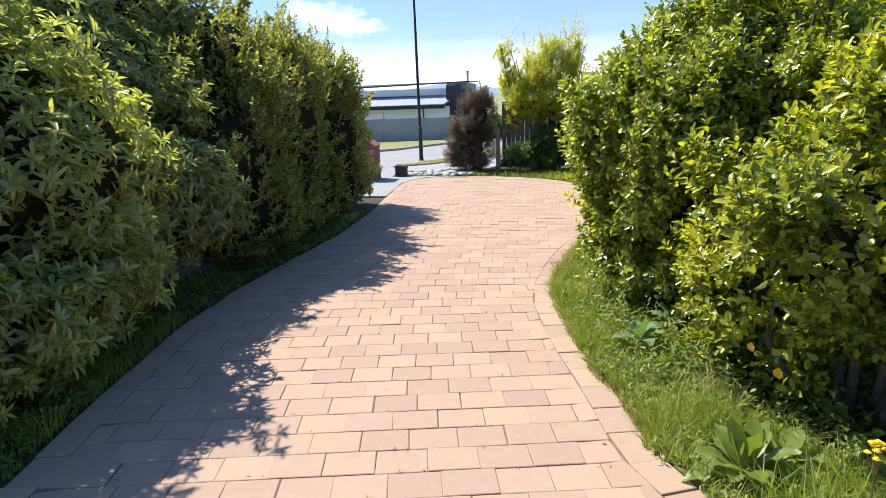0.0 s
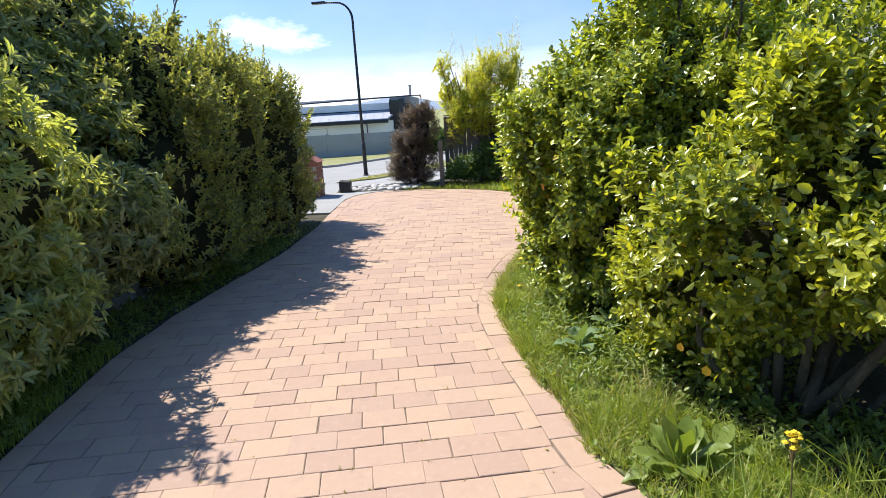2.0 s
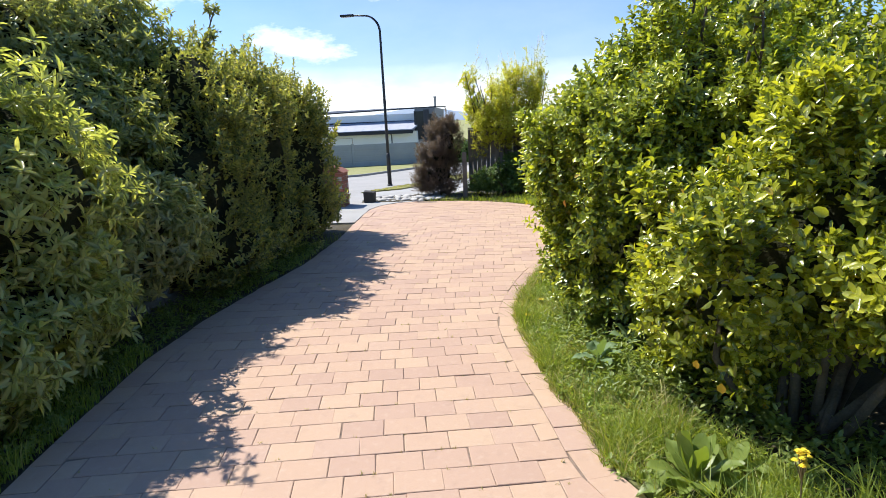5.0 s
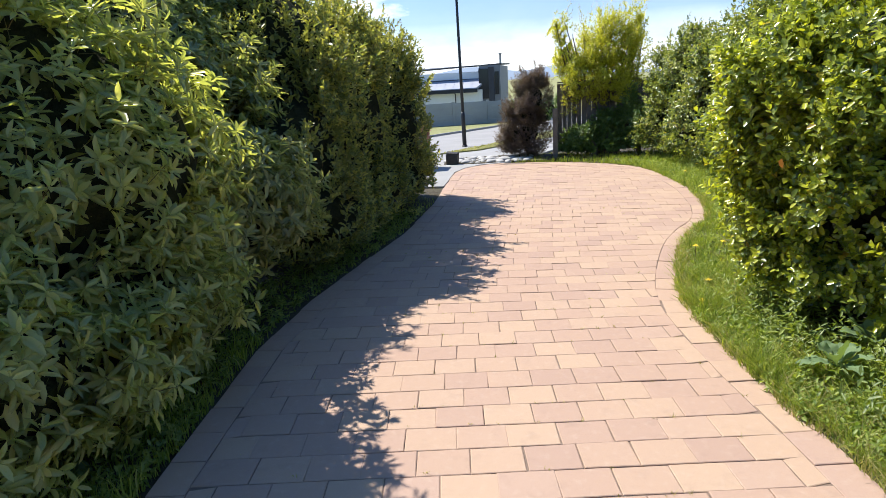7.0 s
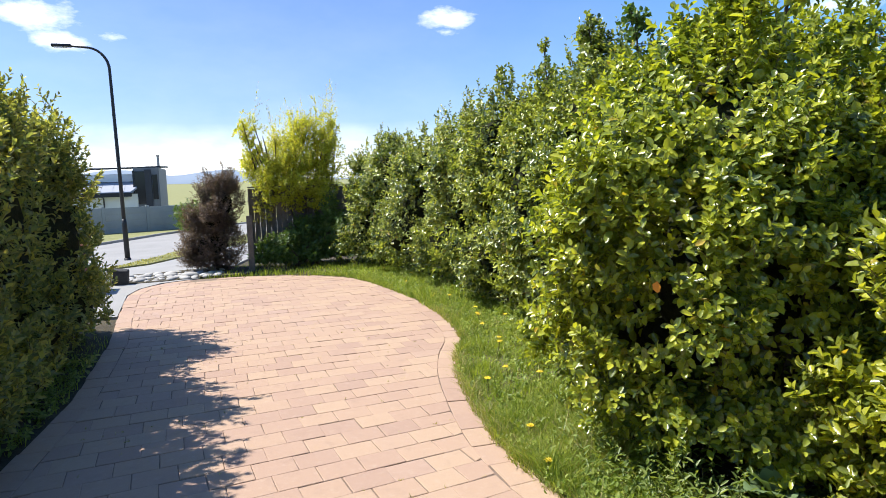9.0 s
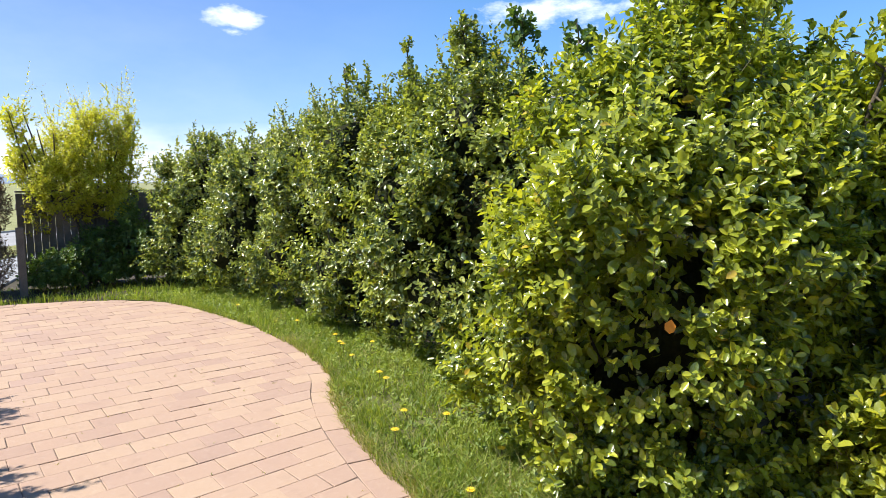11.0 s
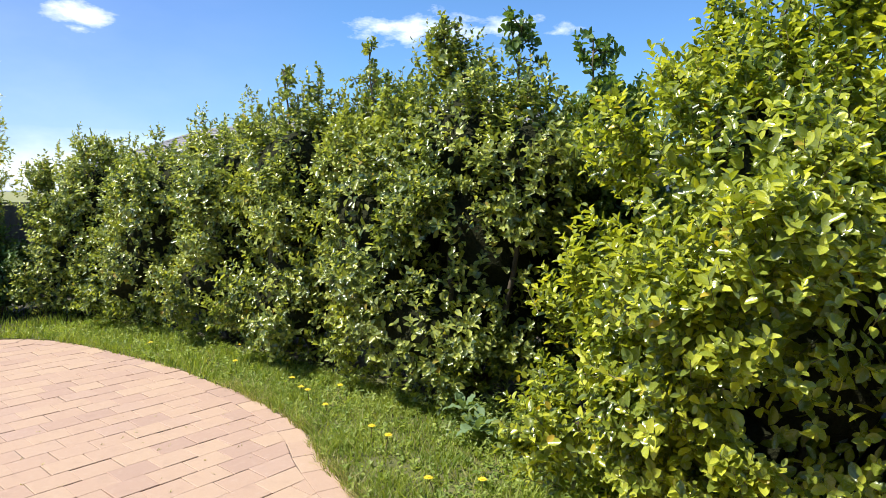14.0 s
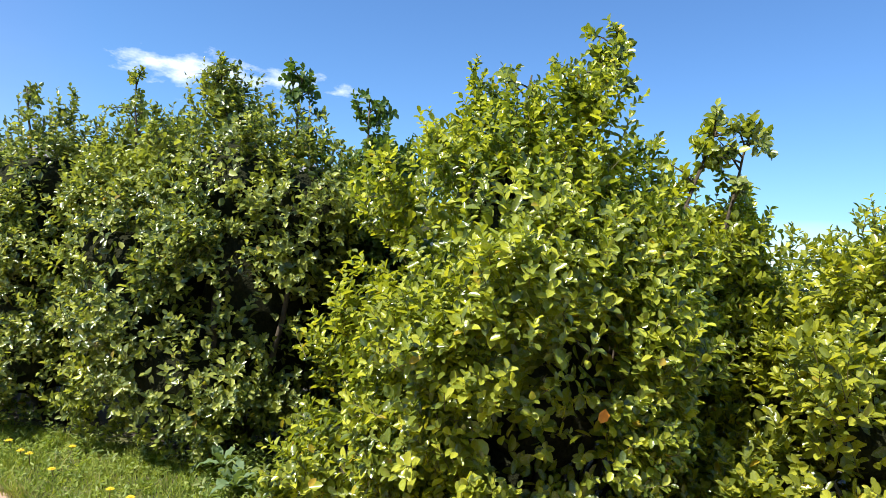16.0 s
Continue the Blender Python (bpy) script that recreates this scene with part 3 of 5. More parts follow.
LEFT_EDGE = [(-4.0, -1.55), (0.0, -1.58), (1.6, -1.62), (2.3, -1.72), (2.9, -1.82), (3.6, -1.91), (4.3, -2.0), (5.2, -1.99), (6.1, -1.89), (7.4, -1.73), (9.0, -1.70), (10.4, -1.78),
             (11.9, -1.83), (12.4, -1.72), (12.8, -1.45), (13.0, -0.95)]
RIGHT_EDGE = [(-4.0, 1.75), (1.2, 1.62), (2.3, 1.32), (2.6, 1.22), (2.86, 1.10), (3.35, 1.02), (4.04, 0.88), (4.6, 0.79), (5.0, 0.745), (5.5, 0.77), (6.0, 0.86), (6.4, 0.95), (6.8, 1.06),
              (7.25, 1.24), (7.6, 1.43), (7.9, 1.53), (8.5, 1.63), (9.6, 1.67), (10.5, 1.60), (11.4, 1.46), (12.0, 1.24), (12.4, 0.82), (12.65, 0.42), (12.86, -0.15), (13.0, -0.80)]


def smooth_edge(rows, y):
    ys, xs = [r[0] for r in rows], [r[1] for r in rows]
    return float(np.interp(y, ys, xs))


STRIP = 0.165


def strip_width(rows, y):
    slope = (smooth_edge(rows, y + 0.12) - smooth_edge(rows, y - 0.12)) / 0.24
    return STRIP * math.sqrt(1 + min(abs(slope), 6) ** 2)


def field_left(y):
    return smooth_edge(LEFT_EDGE, y) + strip_width(LEFT_EDGE, y)


def field_right(y):
    return smooth_edge(RIGHT_EDGE, y) - strip_width(RIGHT_EDGE, y)


def on_paving(x, y, margin=0.0):
    return -4.0 < y < 13.0 and smooth_edge(LEFT_EDGE, y) - margin < x < smooth_edge(RIGHT_EDGE, y) + margin


# ---------- ground ----------
def grid_steps(lo, hi, fine_lo, fine_hi, step):
    a = list(np.arange(fine_lo, fine_hi + 1e-6, step))
    s, q = step, fine_hi
    while q < hi:
        s *= 1.45
        q += s
        a.append(min(q, hi))
    s, q = step, fine_lo
    while q > lo:
        s *= 1.45
        q -= s
        a.insert(0, max(q, lo))
    return a


def build_ground():
    xs, ys = grid_steps(-900, 900, -4.5, 4.5, 0.15), grid_steps(-300, 1500, -4.5, 20.0, 0.15)
    verts = []
    for y in ys:
        for x in xs:
            if on_paving(x, y, 0.02):
                z = -0.045
            else:
                z = terrain(y) - 0.012 + 0.02 * noise.noise(Vector((x * 1.3, y * 1.3, 0))) + 0.008 * noise.noise(Vector((x * 7, y * 7, 3)))
                if y > 13.2 or abs(x) > 5:
                    z = terrain(y) - 0.03
            verts.append((x, y, z))
    w = len(xs)
    faces = [(j * w + i, j * w + i + 1, (j + 1) * w + i + 1, (j + 1) * w + i) for j in range(len(ys) - 1) for i in range(w - 1)]
    ob = new("ground", array_mesh("ground", verts, faces, M["soil"], True))
    tagged(ob, "dark bare soil and leaf litter under the hedges", "ground", "", "structure")


build_ground()


def flat_patch(name, label, category, outline, mat, lift, thick=0.05, step=0.6, kind="structure"):
    """A slab with the given outline that follows the fall of the land."""
    bm = bmesh.new()
    pts = []
    for k, (x, y) in enumerate(outline):
        x2, y2 = outline[(k + 1) % len(outline)]
        m = max(1, int(math.hypot(x2 - x, y2 - y) / step))
        pts += [(x + (x2 - x) * i / m, y + (y2 - y) * i / m) for i in range(m)]
    face = bm.faces.new([bm.verts.new((x, y, 0)) for x, y in pts])
    ys = sorted({14.0, 18.3, 42.0, *np.arange(math.floor(min(p[1] for p in pts)), min(max(p[1] for p in pts), 45.0), 3.0)})
    for y in ys:
        bmesh.ops.bisect_plane(bm, geom=bm.verts[:] + bm.edges[:] + bm.faces[:], plane_co=(0, y, 0), plane_no=(0, 1, 0))
    made = bmesh.ops.extrude_face_region(bm, geom=bm.faces[:])
    low = {v for v in made["geom"] if isinstance(v, bmesh.types.BMVert)}
    for v in bm.verts:
        v.co.z = terrain(v.co.y) + lift - (thick if v in low else 0)
    bmesh.ops.recalc_face_normals(bm, faces=bm.faces[:])
    return tagged(mesh_ob(name, bm, mat), label, category, "", kind)


flat_patch("road", "pale worn asphalt street beyond the driveway", "road", [(-60, 13.9), (-3.0, 13.95), (-2.75, 15.3), (-1.62, 19.6), (0.0, 24.5), (3.0, 31.0), (12.0, 47.0), (9.0, 49.0),
           (0.2, 34.5), (-2.3, 29.0), (-4.3, 23.4), (-8.5, 19.2), (-60, 18.2)], M["asphalt"], 0.0)
flat_patch("pavement_1", "pale grey footpath past the driveway mouth", "footpath", [(-60, 10.4), (-1.785, 10.4), (-1.835, 11.9), (-1.725, 12.42), (-1.455, 12.82), (-0.93, 13.03), (-0.35, 14.4), (0.3, 17.2), (4.5, 26.0),
           (2.9, 26.8), (-0.9, 19.0), (-1.4, 17.6), (-1.85, 16.2), (-2.72, 15.2), (-2.96, 13.9), (-60, 13.85)], M["concrete"], 0.006)
flat_patch("verge_1", "narrow strip of dry mown grass along the street", "grass verge", [(-2.68, 15.25), (-1.85, 16.28), (-1.38, 17.68), (-0.86, 19.0), (0.7, 22.2), (2.9, 26.9), (1.2, 27.0), (0.06, 24.4), (-1.56, 19.55)], M["lawn"], 0.035, 0.08)
flat_patch("verge_2", "mown grass bank before the grey fence", "grass verge", [(-60, 18.4), (-8.6, 19.4), (-4.4, 23.6), (-2.4, 29.2), (0.1, 34.7), (8.9, 49.2), (30, 80), (500, 800), (-500, 800), (-200, 60), (-60, 52)], M["lawn"], 0.06, 0.1, 6.0)
flat_patch("kerb", "pale concrete kerb along the far grass", "kerb", [(-60, 18.25), (-8.55, 19.25), (-4.35, 23.45), (-2.36, 29.05), (0.14, 34.55), (8.94, 49.05), (8.9, 49.2), (0.1, 34.68), (-2.4, 29.18), (-4.4, 23.58), (-8.6, 19.38), (-60, 18.38)], M["concrete"], 0.075, 0.12)


# ---------- left hedge ----------
LEFT_GROUP, RIGHT_GROUP = "hedge in the shade", "sunlit hedge"
WHORL = dict(leaf=(0.094, 0.030), per=9, whorl=True, spread=(88, 38), twig=(0.08, 0.16), curl=0.22, fold=0.12, core=0.74, clumped=0.6, clump_density=22, inner=900)
shrub("hedge_shrub", "tall olive-green shrub with whorled pointed leaves beside the paving", LEFT_GROUP, (-2.7, 2.9, 0),
      [(-2.96, 3.45, 1.10, 0.92, 0.95, 1.0), (-2.58, 3.72, 1.26, 0.70, 0.60, 0.58), (-3.42, 3.5, 1.95, 0.85, 0.95, 0.80), (-2.52, 3.5, 0.52, 0.70, 0.85, 0.42), (-3.2, 2.3, 1.0, 0.90, 1.0, 0.92), (-2.60, 2.75, 0.52, 0.76, 0.85, 0.42), (-3.75, 2.6, 1.95, 0.85, 1.1, 0.80), (-4.05, 3.4, 2.3, 0.75, 1.0, 0.85)],
      "olive_leaf", 11, 6800, shoots=8, **WHORL)
shrub("hedge_shrub", "tall dark olive shrub with whorled leaves between two others", LEFT_GROUP, (-2.8, 4.7, 0),
      [(-2.92, 4.75, 1.0, 1.00, 0.95, 0.98), (-3.2, 5.15, 1.66, 0.80, 0.80, 0.72), (-3.65, 5.4, 2.25, 0.75, 0.85, 0.85), (-3.35, 6.3, 2.45, 0.62, 0.70, 0.65), (-2.65, 4.9, 0.8, 0.85, 0.75, 0.48)], "dark_olive_leaf", 12, 4400, shoots=6, **WHORL)
shrub("hedge_shrub", "dense dark green clipped hedge with a pointed leafy top", LEFT_GROUP, (-2.7, 6.4, 0),
      [(-2.75, 6.3, 1.15, 0.85, 0.95, 1.2), (-2.75, 6.4, 1.88, 0.72, 0.85, 0.66), (-2.5, 6.3, 0.50, 0.72, 0.8, 0.42)], "deep_leaf", 13, 2900, core=0.76, clumped=0.55, spread=(60, 25), leaf=(0.066, 0.033), shoots=80, shoot_len=(0.18, 0.42), upward=1.5)
shrub("hedge_shrub", "dense dark green clipped hedge, sunlit along its top", LEFT_GROUP, (-2.65, 7.8, 0),
      [(-2.65, 7.7, 1.1, 0.85, 0.95, 1.15), (-2.65, 7.8, 1.78, 0.70, 0.85, 0.66), (-2.42, 7.7, 0.48, 0.72, 0.8, 0.40)], "deep_leaf", 14, 2900, core=0.76, clumped=0.55, spread=(60, 25), leaf=(0.066, 0.033), shoots=80, shoot_len=(0.18, 0.42), upward=1.5)
shrub("hedge_shrub", "rounded dark green end of the hedge beside the drive mouth", LEFT_GROUP, (-2.55, 9.1, 0),
      [(-2.55, 9.05, 1.05, 0.85, 0.95, 1.1), (-2.5, 9.15, 1.64, 0.68, 0.80, 0.64), (-2.40, 9.0, 0.45, 0.72, 0.8, 0.38)], "deep_leaf", 15, 2900, core=0.76, clumped=0.55, spread=(60, 25), leaf=(0.066, 0.033), shoots=70, shoot_len=(0.18, 0.40), upward=1.5)

# ---------- right hedge ----------
BROAD = dict(leaf=(0.057, 0.034), per=9)
shrub("hedge_shrub", "low bright yellow-green broadleaf shrub beside the grass edge", RIGHT_GROUP, (2.1, 3.2, 0),
      [(2.12, 3.35, 0.90, 0.74, 0.62, 0.46), (2.42, 3.15, 1.22, 0.66, 0.60, 0.48), (2.9, 2.65, 1.14, 0.78, 0.60, 0.34), (2.95, 3.1, 1.40, 0.75, 0.62, 0.42), (2.55, 2.65, 1.06, 0.50, 0.40, 0.26), (2.35, 3.1, 0.74, 0.55, 0.42, 0.24), (1.98, 3.60, 0.54, 0.54, 0.48, 0.36)], "young_leaf", 21, 4200, clumped=0.75, inner=260, core=0.42, shoots=60, shoot_len=(0.14, 0.34), upward=0.95, spread=(72, 28), leaf=(0.063, 0.035), per=9, shape=round_leaves)
shrub("hedge_shrub", "big sunlit broadleaf shrub leaning over the paving edge", RIGHT_GROUP, (1.95, 4.9, 0),
      [(1.87, 4.85, 0.95, 1.0, 0.78, 0.95), (2.0, 4.95, 1.62, 0.90, 0.72, 0.68), (1.68, 5.0, 0.58, 0.66, 0.50, 0.46), (3.1, 4.95, 1.55, 0.75, 0.72, 0.88), (2.5, 4.4, 1.25, 0.75, 0.55, 0.72), (2.15, 4.4, 1.42, 0.50, 0.42, 0.55), (1.85, 5.5, 0.62, 0.62, 0.48, 0.55), (2.15, 5.2, 1.95, 0.42, 0.34, 0.48), (2.22, 4.2, 1.62, 0.28, 0.24, 0.36)], "glossy_leaf", 22, 6800, clumped=0.74, clump_density=15, clump_size=(0.10, 0.22), inner=330, core=0.40, shoots=60, shoot_len=(0.15, 0.36), upward=0.7, shape=round_leaves, **BROAD)
LONG_HEDGE = dict(leaf=(0.064, 0.038), per=9, clumped=0.72, clump_density=14, inner=300, core=0.62, upward=0.6)
shrub("hedge_shrub", "tall mid-green broadleaf shrub with long upright shoots", RIGHT_GROUP, (2.85, 7.2, 0),
      [(2.95, 7.25, 1.1, 0.85, 0.75, 1.1), (2.95, 7.5, 1.97, 0.75, 0.90, 0.68), (2.75, 8.05, 1.2, 0.8, 0.80, 1.15), (2.6, 7.5, 0.62, 0.68, 0.70, 0.52), (2.85, 6.75, 1.8, 0.5, 0.4, 0.7)], "hedge_leaf", 23, 4300, shoots=48, shoot_len=(0.2, 0.5), **LONG_HEDGE)
shrub("hedge_shrub", "mid-green broadleaf shrub in the long hedge", RIGHT_GROUP, (2.8, 9.0, 0),
      [(2.85, 9.15, 1.1, 0.8, 0.72, 1.15), (2.9, 9.3, 1.80, 0.7, 0.85, 0.76), (2.62, 9.2, 0.6, 0.65, 0.58, 0.5)], "hedge_leaf", 24, 2500, shoots=34, **LONG_HEDGE)
shrub("hedge_shrub", "mid-green broadleaf shrub with dark gaps beside it", RIGHT_GROUP, (2.75, 10.4, 0),
      [(2.78, 10.5, 1.05, 0.72, 0.68, 1.05), (2.85, 10.55, 1.62, 0.65, 0.86, 0.72), (2.55, 10.55, 0.6, 0.6, 0.55, 0.5)], "hedge_leaf", 25, 2200, shoots=28, **LONG_HEDGE)
shrub("hedge_shrub", "mid-green broadleaf shrub with dark gaps beside it", RIGHT_GROUP, (2.6, 11.8, 0),
      [(2.62, 11.8, 1.05, 0.7, 0.66, 1.05), (2.7, 11.85, 1.56, 0.65, 0.90, 0.72), (2.4, 11.8, 0.6, 0.6, 0.55, 0.5)], "hedge_leaf", 26, 2000, shoots=26, **LONG_HEDGE)
shrub("hedge_shrub", "grey-green end of the long hedge near the timber fence", RIGHT_GROUP, (2.3, 13.1, 0),
      [(2.4, 13.05, 1.0, 0.65, 0.66, 1.0), (2.4, 13.2, 1.5, 0.6, 0.80, 0.70), (2.05, 13.2, 0.6, 0.6, 0.6, 0.5)], "hedge_leaf", 27, 1900, shoots=20, **LONG_HEDGE)
shrub("hedge_shrub", "dark round-leaved shrub in the gap of the hedge", RIGHT_GROUP, (3.3, 6.3, 0),
      [(3.45, 6.3, 1.1, 0.42, 0.40, 1.0), (3.2, 6.3, 1.95, 0.26, 0.24, 0.45)], "round_leaf", 30, 1100, shoots=8, leaf=(0.06, 0.046), per=8, clump_size=(0.06, 0.14))
shrub("hedge_shrub", "further part of the hedge behind the others", RIGHT_GROUP, (4.2, 6.0, 0),
      [(4.2, 5.6, 1.0, 0.9, 1.0, 1.0), (4.1, 4.0, 0.8, 0.9, 1.1, 0.85), (4.3, 7.2, 1.1, 0.8, 1.0, 1.1)], "round_leaf", 28, 1300, shoots=10, leaf=(0.07, 0.05), per=8)
shrub("hedge_shrub", "low shrub at the near end of the sunny side", RIGHT_GROUP, (2.9, 1.0, 0),
      [(3.0, 1.0, 0.8, 0.9, 0.9, 0.85), (3.1, -0.6, 0.8, 0.9, 1.0, 0.85)], "glossy_leaf", 29, 900, shoots=8, leaf=(0.075, 0.045), per=8)

# ---------- garden corner by the fence ----------
shrub("lime_tree", "small tree with pale lime-yellow leaves overhanging the fence", "", (1.0, 14.6, 0),
      [(0.60, 14.3, 1.42, 0.46, 0.5, 0.42), (1.05, 14.3, 1.5, 0.48, 0.5, 0.45), (0.85, 14.4, 1.90, 0.38, 0.36, 0.38), (0.28, 14.3, 1.75, 0.22, 0.3, 0.40), (0.10, 14.3, 2.12, 0.10, 0.12, 0.36), (-0.02, 14.3, 2.42, 0.06, 0.10, 0.22), (1.36, 14.4, 1.95, 0.18, 0.2, 0.32), (1.50, 14.4, 2.25, 0.12, 0.13, 0.24), (1.60, 14.4, 2.46, 0.07, 0.1, 0.16), (0.98, 14.4, 2.36, 0.16, 0.18, 0.32), (0.66, 14.4, 2.12, 0.15, 0.2, 0.28)], "lime_leaf", 31, 2700, per=9,
      leaf=(0.058, 0.030), shoots=46, shoot_len=(0.35, 0.8), upward=1.0, core=0.2, inner=300, clump_size=(0.12, 0.3), depth=0.5, category="tree")
shrub("purple_shrub", "dark purple-brown fine-leaved shrub at the fence corner", "", (-0.48, 13.9, 0),
      [(-0.56, 13.9, 0.48, 0.46, 0.42, 0.48), (-0.45, 13.9, 1.16, 0.34, 0.34, 0.44), (-0.80, 13.8, 0.42, 0.26, 0.3, 0.40), (-0.62, 13.9, 0.9, 0.34, 0.34, 0.40)], "purple_leaf", 32, 3000, per=9, leaf=(0.05, 0.017), shoots=12, shoot_len=(0.12, 0.25), upward=1.2, core=0.45)
shrub("low_shrub", "low dark green weedy shrub at the foot of the fence", "", (1.0, 13.75, 0),
      [(0.4, 13.8, 0.26, 0.38, 0.3, 0.28), (0.95, 13.85, 0.42, 0.42, 0.3, 0.46), (1.5, 13.75, 0.52, 0.45, 0.35, 0.55)], "round_leaf", 33, 1500, leaf=(0.06, 0.035), shoots=5, core=0.2)


def limb_branches():
    """Loose branches that rise above the sunny hedge."""
    rows = [((2.0, 4.75, 1.9), [(2.02, 4.72, 2.2), (2.05, 4.68, 2.42), (2.12, 4.60, 2.6), (2.10, 4.56, 2.74)], 41, "glossy_leaf", 34),
            ((2.0, 4.95, 1.9), [(2.02, 5.0, 2.2), (2.05, 5.02, 2.42), (2.08, 5.0, 2.58)], 42, "glossy_leaf", 12),
            ((2.1, 4.25, 1.5), [(2.12, 4.2, 1.85), (2.14, 4.12, 2.12), (2.12, 4.06, 2.30)], 43, "glossy_leaf", 18),
            ((2.1, 4.1, 1.4), [(2.12, 4.02, 1.7), (2.12, 3.96, 2.0), (2.10, 3.93, 2.22)], 44, "hedge_leaf", 18),
            ((2.9, 6.95, 2.2), [(2.88, 6.95, 2.5), (2.85, 6.93, 2.72), (2.83, 6.9, 2.86)], 45, "round_leaf", 22),
            ((2.85, 6.35, 1.7), [(2.85, 6.35, 2.1), (2.85, 6.33, 2.4), (2.83, 6.33, 2.66)], 46, "round_leaf", 30),
            ((2.9, 7.5, 2.3), [(2.88, 7.6, 2.6), (2.86, 7.65, 2.82), (2.85, 7.66, 2.95)], 47, "hedge_leaf", 14),
            ((2.9, 8.5, 2.2), [(2.88, 8.5, 2.5), (2.86, 8.52, 2.7), (2.85, 8.5, 2.86)], 48, "hedge_leaf", 14),
            ((2.9, 9.7, 2.2), [(2.9, 9.75, 2.5), (2.9, 9.8, 2.68), (2.88, 9.8, 2.86)], 49, "hedge_leaf", 10)]
    for foot, path, seed, mat, puffs in rows:
        tall_branch("hedge_branch", "upright leafy branch standing out above the hedge", foot, path, mat, seed, (0.062, 0.045), puffs, RIGHT_GROUP)


limb_branches()
tall_branch("hedge_branch", "wispy upright branch above the shaded hedge", (-2.5, 6.9, 2.3), [(-2.45, 6.9, 2.55), (-2.38, 6.92, 2.75), (-2.3, 6.9, 2.9)], "deep_leaf", 51, (0.06, 0.03), 16, LEFT_GROUP)


def one_leaf(name, label, at, facing, size, mat):
    v, f = leaves(np.array([[0.0, 0.0, size * 0.5]]), np.array([[0.1, 0.2, -1.0]]) / 1.03, np.array([facing], float), np.array([size]), np.array([size * 0.72]), 0.12, 0.1)
    ob = new(name, array_mesh(name, v, f, M[mat]))
    tagged(ob, label, "leaf", "dying leaves")
    ob.location = at
    return ob


one_leaf("dead_leaf", "single bright orange dying leaf hanging in the shrub", (1.06, 4.44, 1.04), (-0.8, -0.4, 0.5), 0.06, "orange_leaf")
one_leaf("dead_leaf", "yellow dying leaf low in the bright shrub", (1.545, 2.72, 0.45), (-0.5, -0.8, 0.4), 0.06, "yellow_leaf")
one_leaf("dead_leaf", "yellow dying leaf low in the bright shrub", (1.46, 2.80, 0.53), (-0.6, -0.7, 0.4), 0.05, "yellow_leaf")


# ---------- street lamp ----------
def street_lamp(x, y):
    root = thing("street_lamp", "slim black steel street lamp with a curved arm", "street lamp", "", "", (x, y, terrain(y)))
    root.rotation_euler = (0, radians(-0.5), 0)
    bm = bmesh.new()
    tube(bm, [(0, 0, -0.1), (0, 0, 0.05)], [0.075, 0.075], 12)
    tube(bm, [(0, 0, 0.05), (0, 0, 0.85), (0, 0, 0.95)], [0.058, 0.056, 0.045], 14)
    part("base_sleeve", bm, M["pole"], root, "", True)
    bm = bmesh.new()
    pts = [(0, 0, 0.9), (0, 0, 2.2), (0, 0, 4.27)]
    rad = [0.044, 0.039, 0.031]
    for k in range(1, 10):
        a = math.pi / 2 * k / 9
        pts.append((-0.42 * (1 - math.cos(a)), 0, 4.27 + 0.46 * math.sin(a)))
        rad.append(0.033 - 0.001 * k)
    pts.append((-0.74, 0, 4.75))
    rad.append(0.023)
    tube(bm, pts, rad, 10)
    part("pole", bm, M["pole"], root, "", True)
    bm = bmesh.new()
    box(bm, -1.08, -0.70, -0.075, 0.075, 4.725, 4.785, 0.02)
    head = part("lamp_head", bm, M["pole"], root)
    bm = bmesh.new()
    box(bm, -1.04, -0.80, -0.055, 0.055, 4.716, 4.728, 0.004)
    part("lens", bm, M["lens"], head, "pale glass lens")


street_lamp(-2.48, 18.3)


# ---------- stones, brick pillar, dark stone ----------
def stone(name, label, category, at, size, seed, mat, group="", sub=2):
    rng = np.random.default_rng(seed)
    bm = bmesh.new()
    bmesh.ops.create_icosphere(bm, subdivisions=sub, radius=1.0)
    k, ph = unit(rng.normal(size=(4, 3))) * 1.8, rng.uniform(0, 6.28, 4)
    for v in bm.verts:
        p = np.array(v.co)
        s = 1 + 0.12 * np.sin(k @ p + ph).sum() / 2
        v.co = Vector((p * s * size))
    ob = mesh_ob(name, bm, M[mat], None, "", True)
    ob.location, ob.rotation_euler = at, (0, 0, rng.uniform(0, 6.28))
    return tagged(ob, label, category, group)


rng = np.random.default_rng(5)
made = []
for k in range(900):
    x, y = rng.uniform(-2.15, -0.55), rng.uniform(12.75, 14.2)
    if y < 13.05 + 0.12 * abs(x + 1.2) or y > 13.85 + 0.1 * (x + 2):
        continue
    s = rng.uniform(0.045, 0.14)
    if any((x - a) ** 2 + (y - b) ** 2 < (0.8 * (s + c)) ** 2 for a, b, c in made) or ((x + 2.03) ** 2 + (y - 13.0) ** 2 < 0.04):
        continue
    made.append((x, y, s))
    stone("river_stone", "pale rounded river stone in the bed at the drive mouth", "stone", (x, y, s * 0.18), (s * 1.2, s * 0.85, s * 0.42), 100 + k, "stone", "river stones at the drive mouth")
    if len(made) > 95:
        break
flat_patch("gravel_bed", "dry soil bed under the pale stones", "garden bed", [(-2.2, 12.98), (-1.45, 12.97), (-0.9, 13.12), (-0.2, 13.1), (0.3, 13.6), (0.3, 14.3), (-0.7, 14.35), (-2.3, 13.95)], M["soil"], 0.014, 0.04)


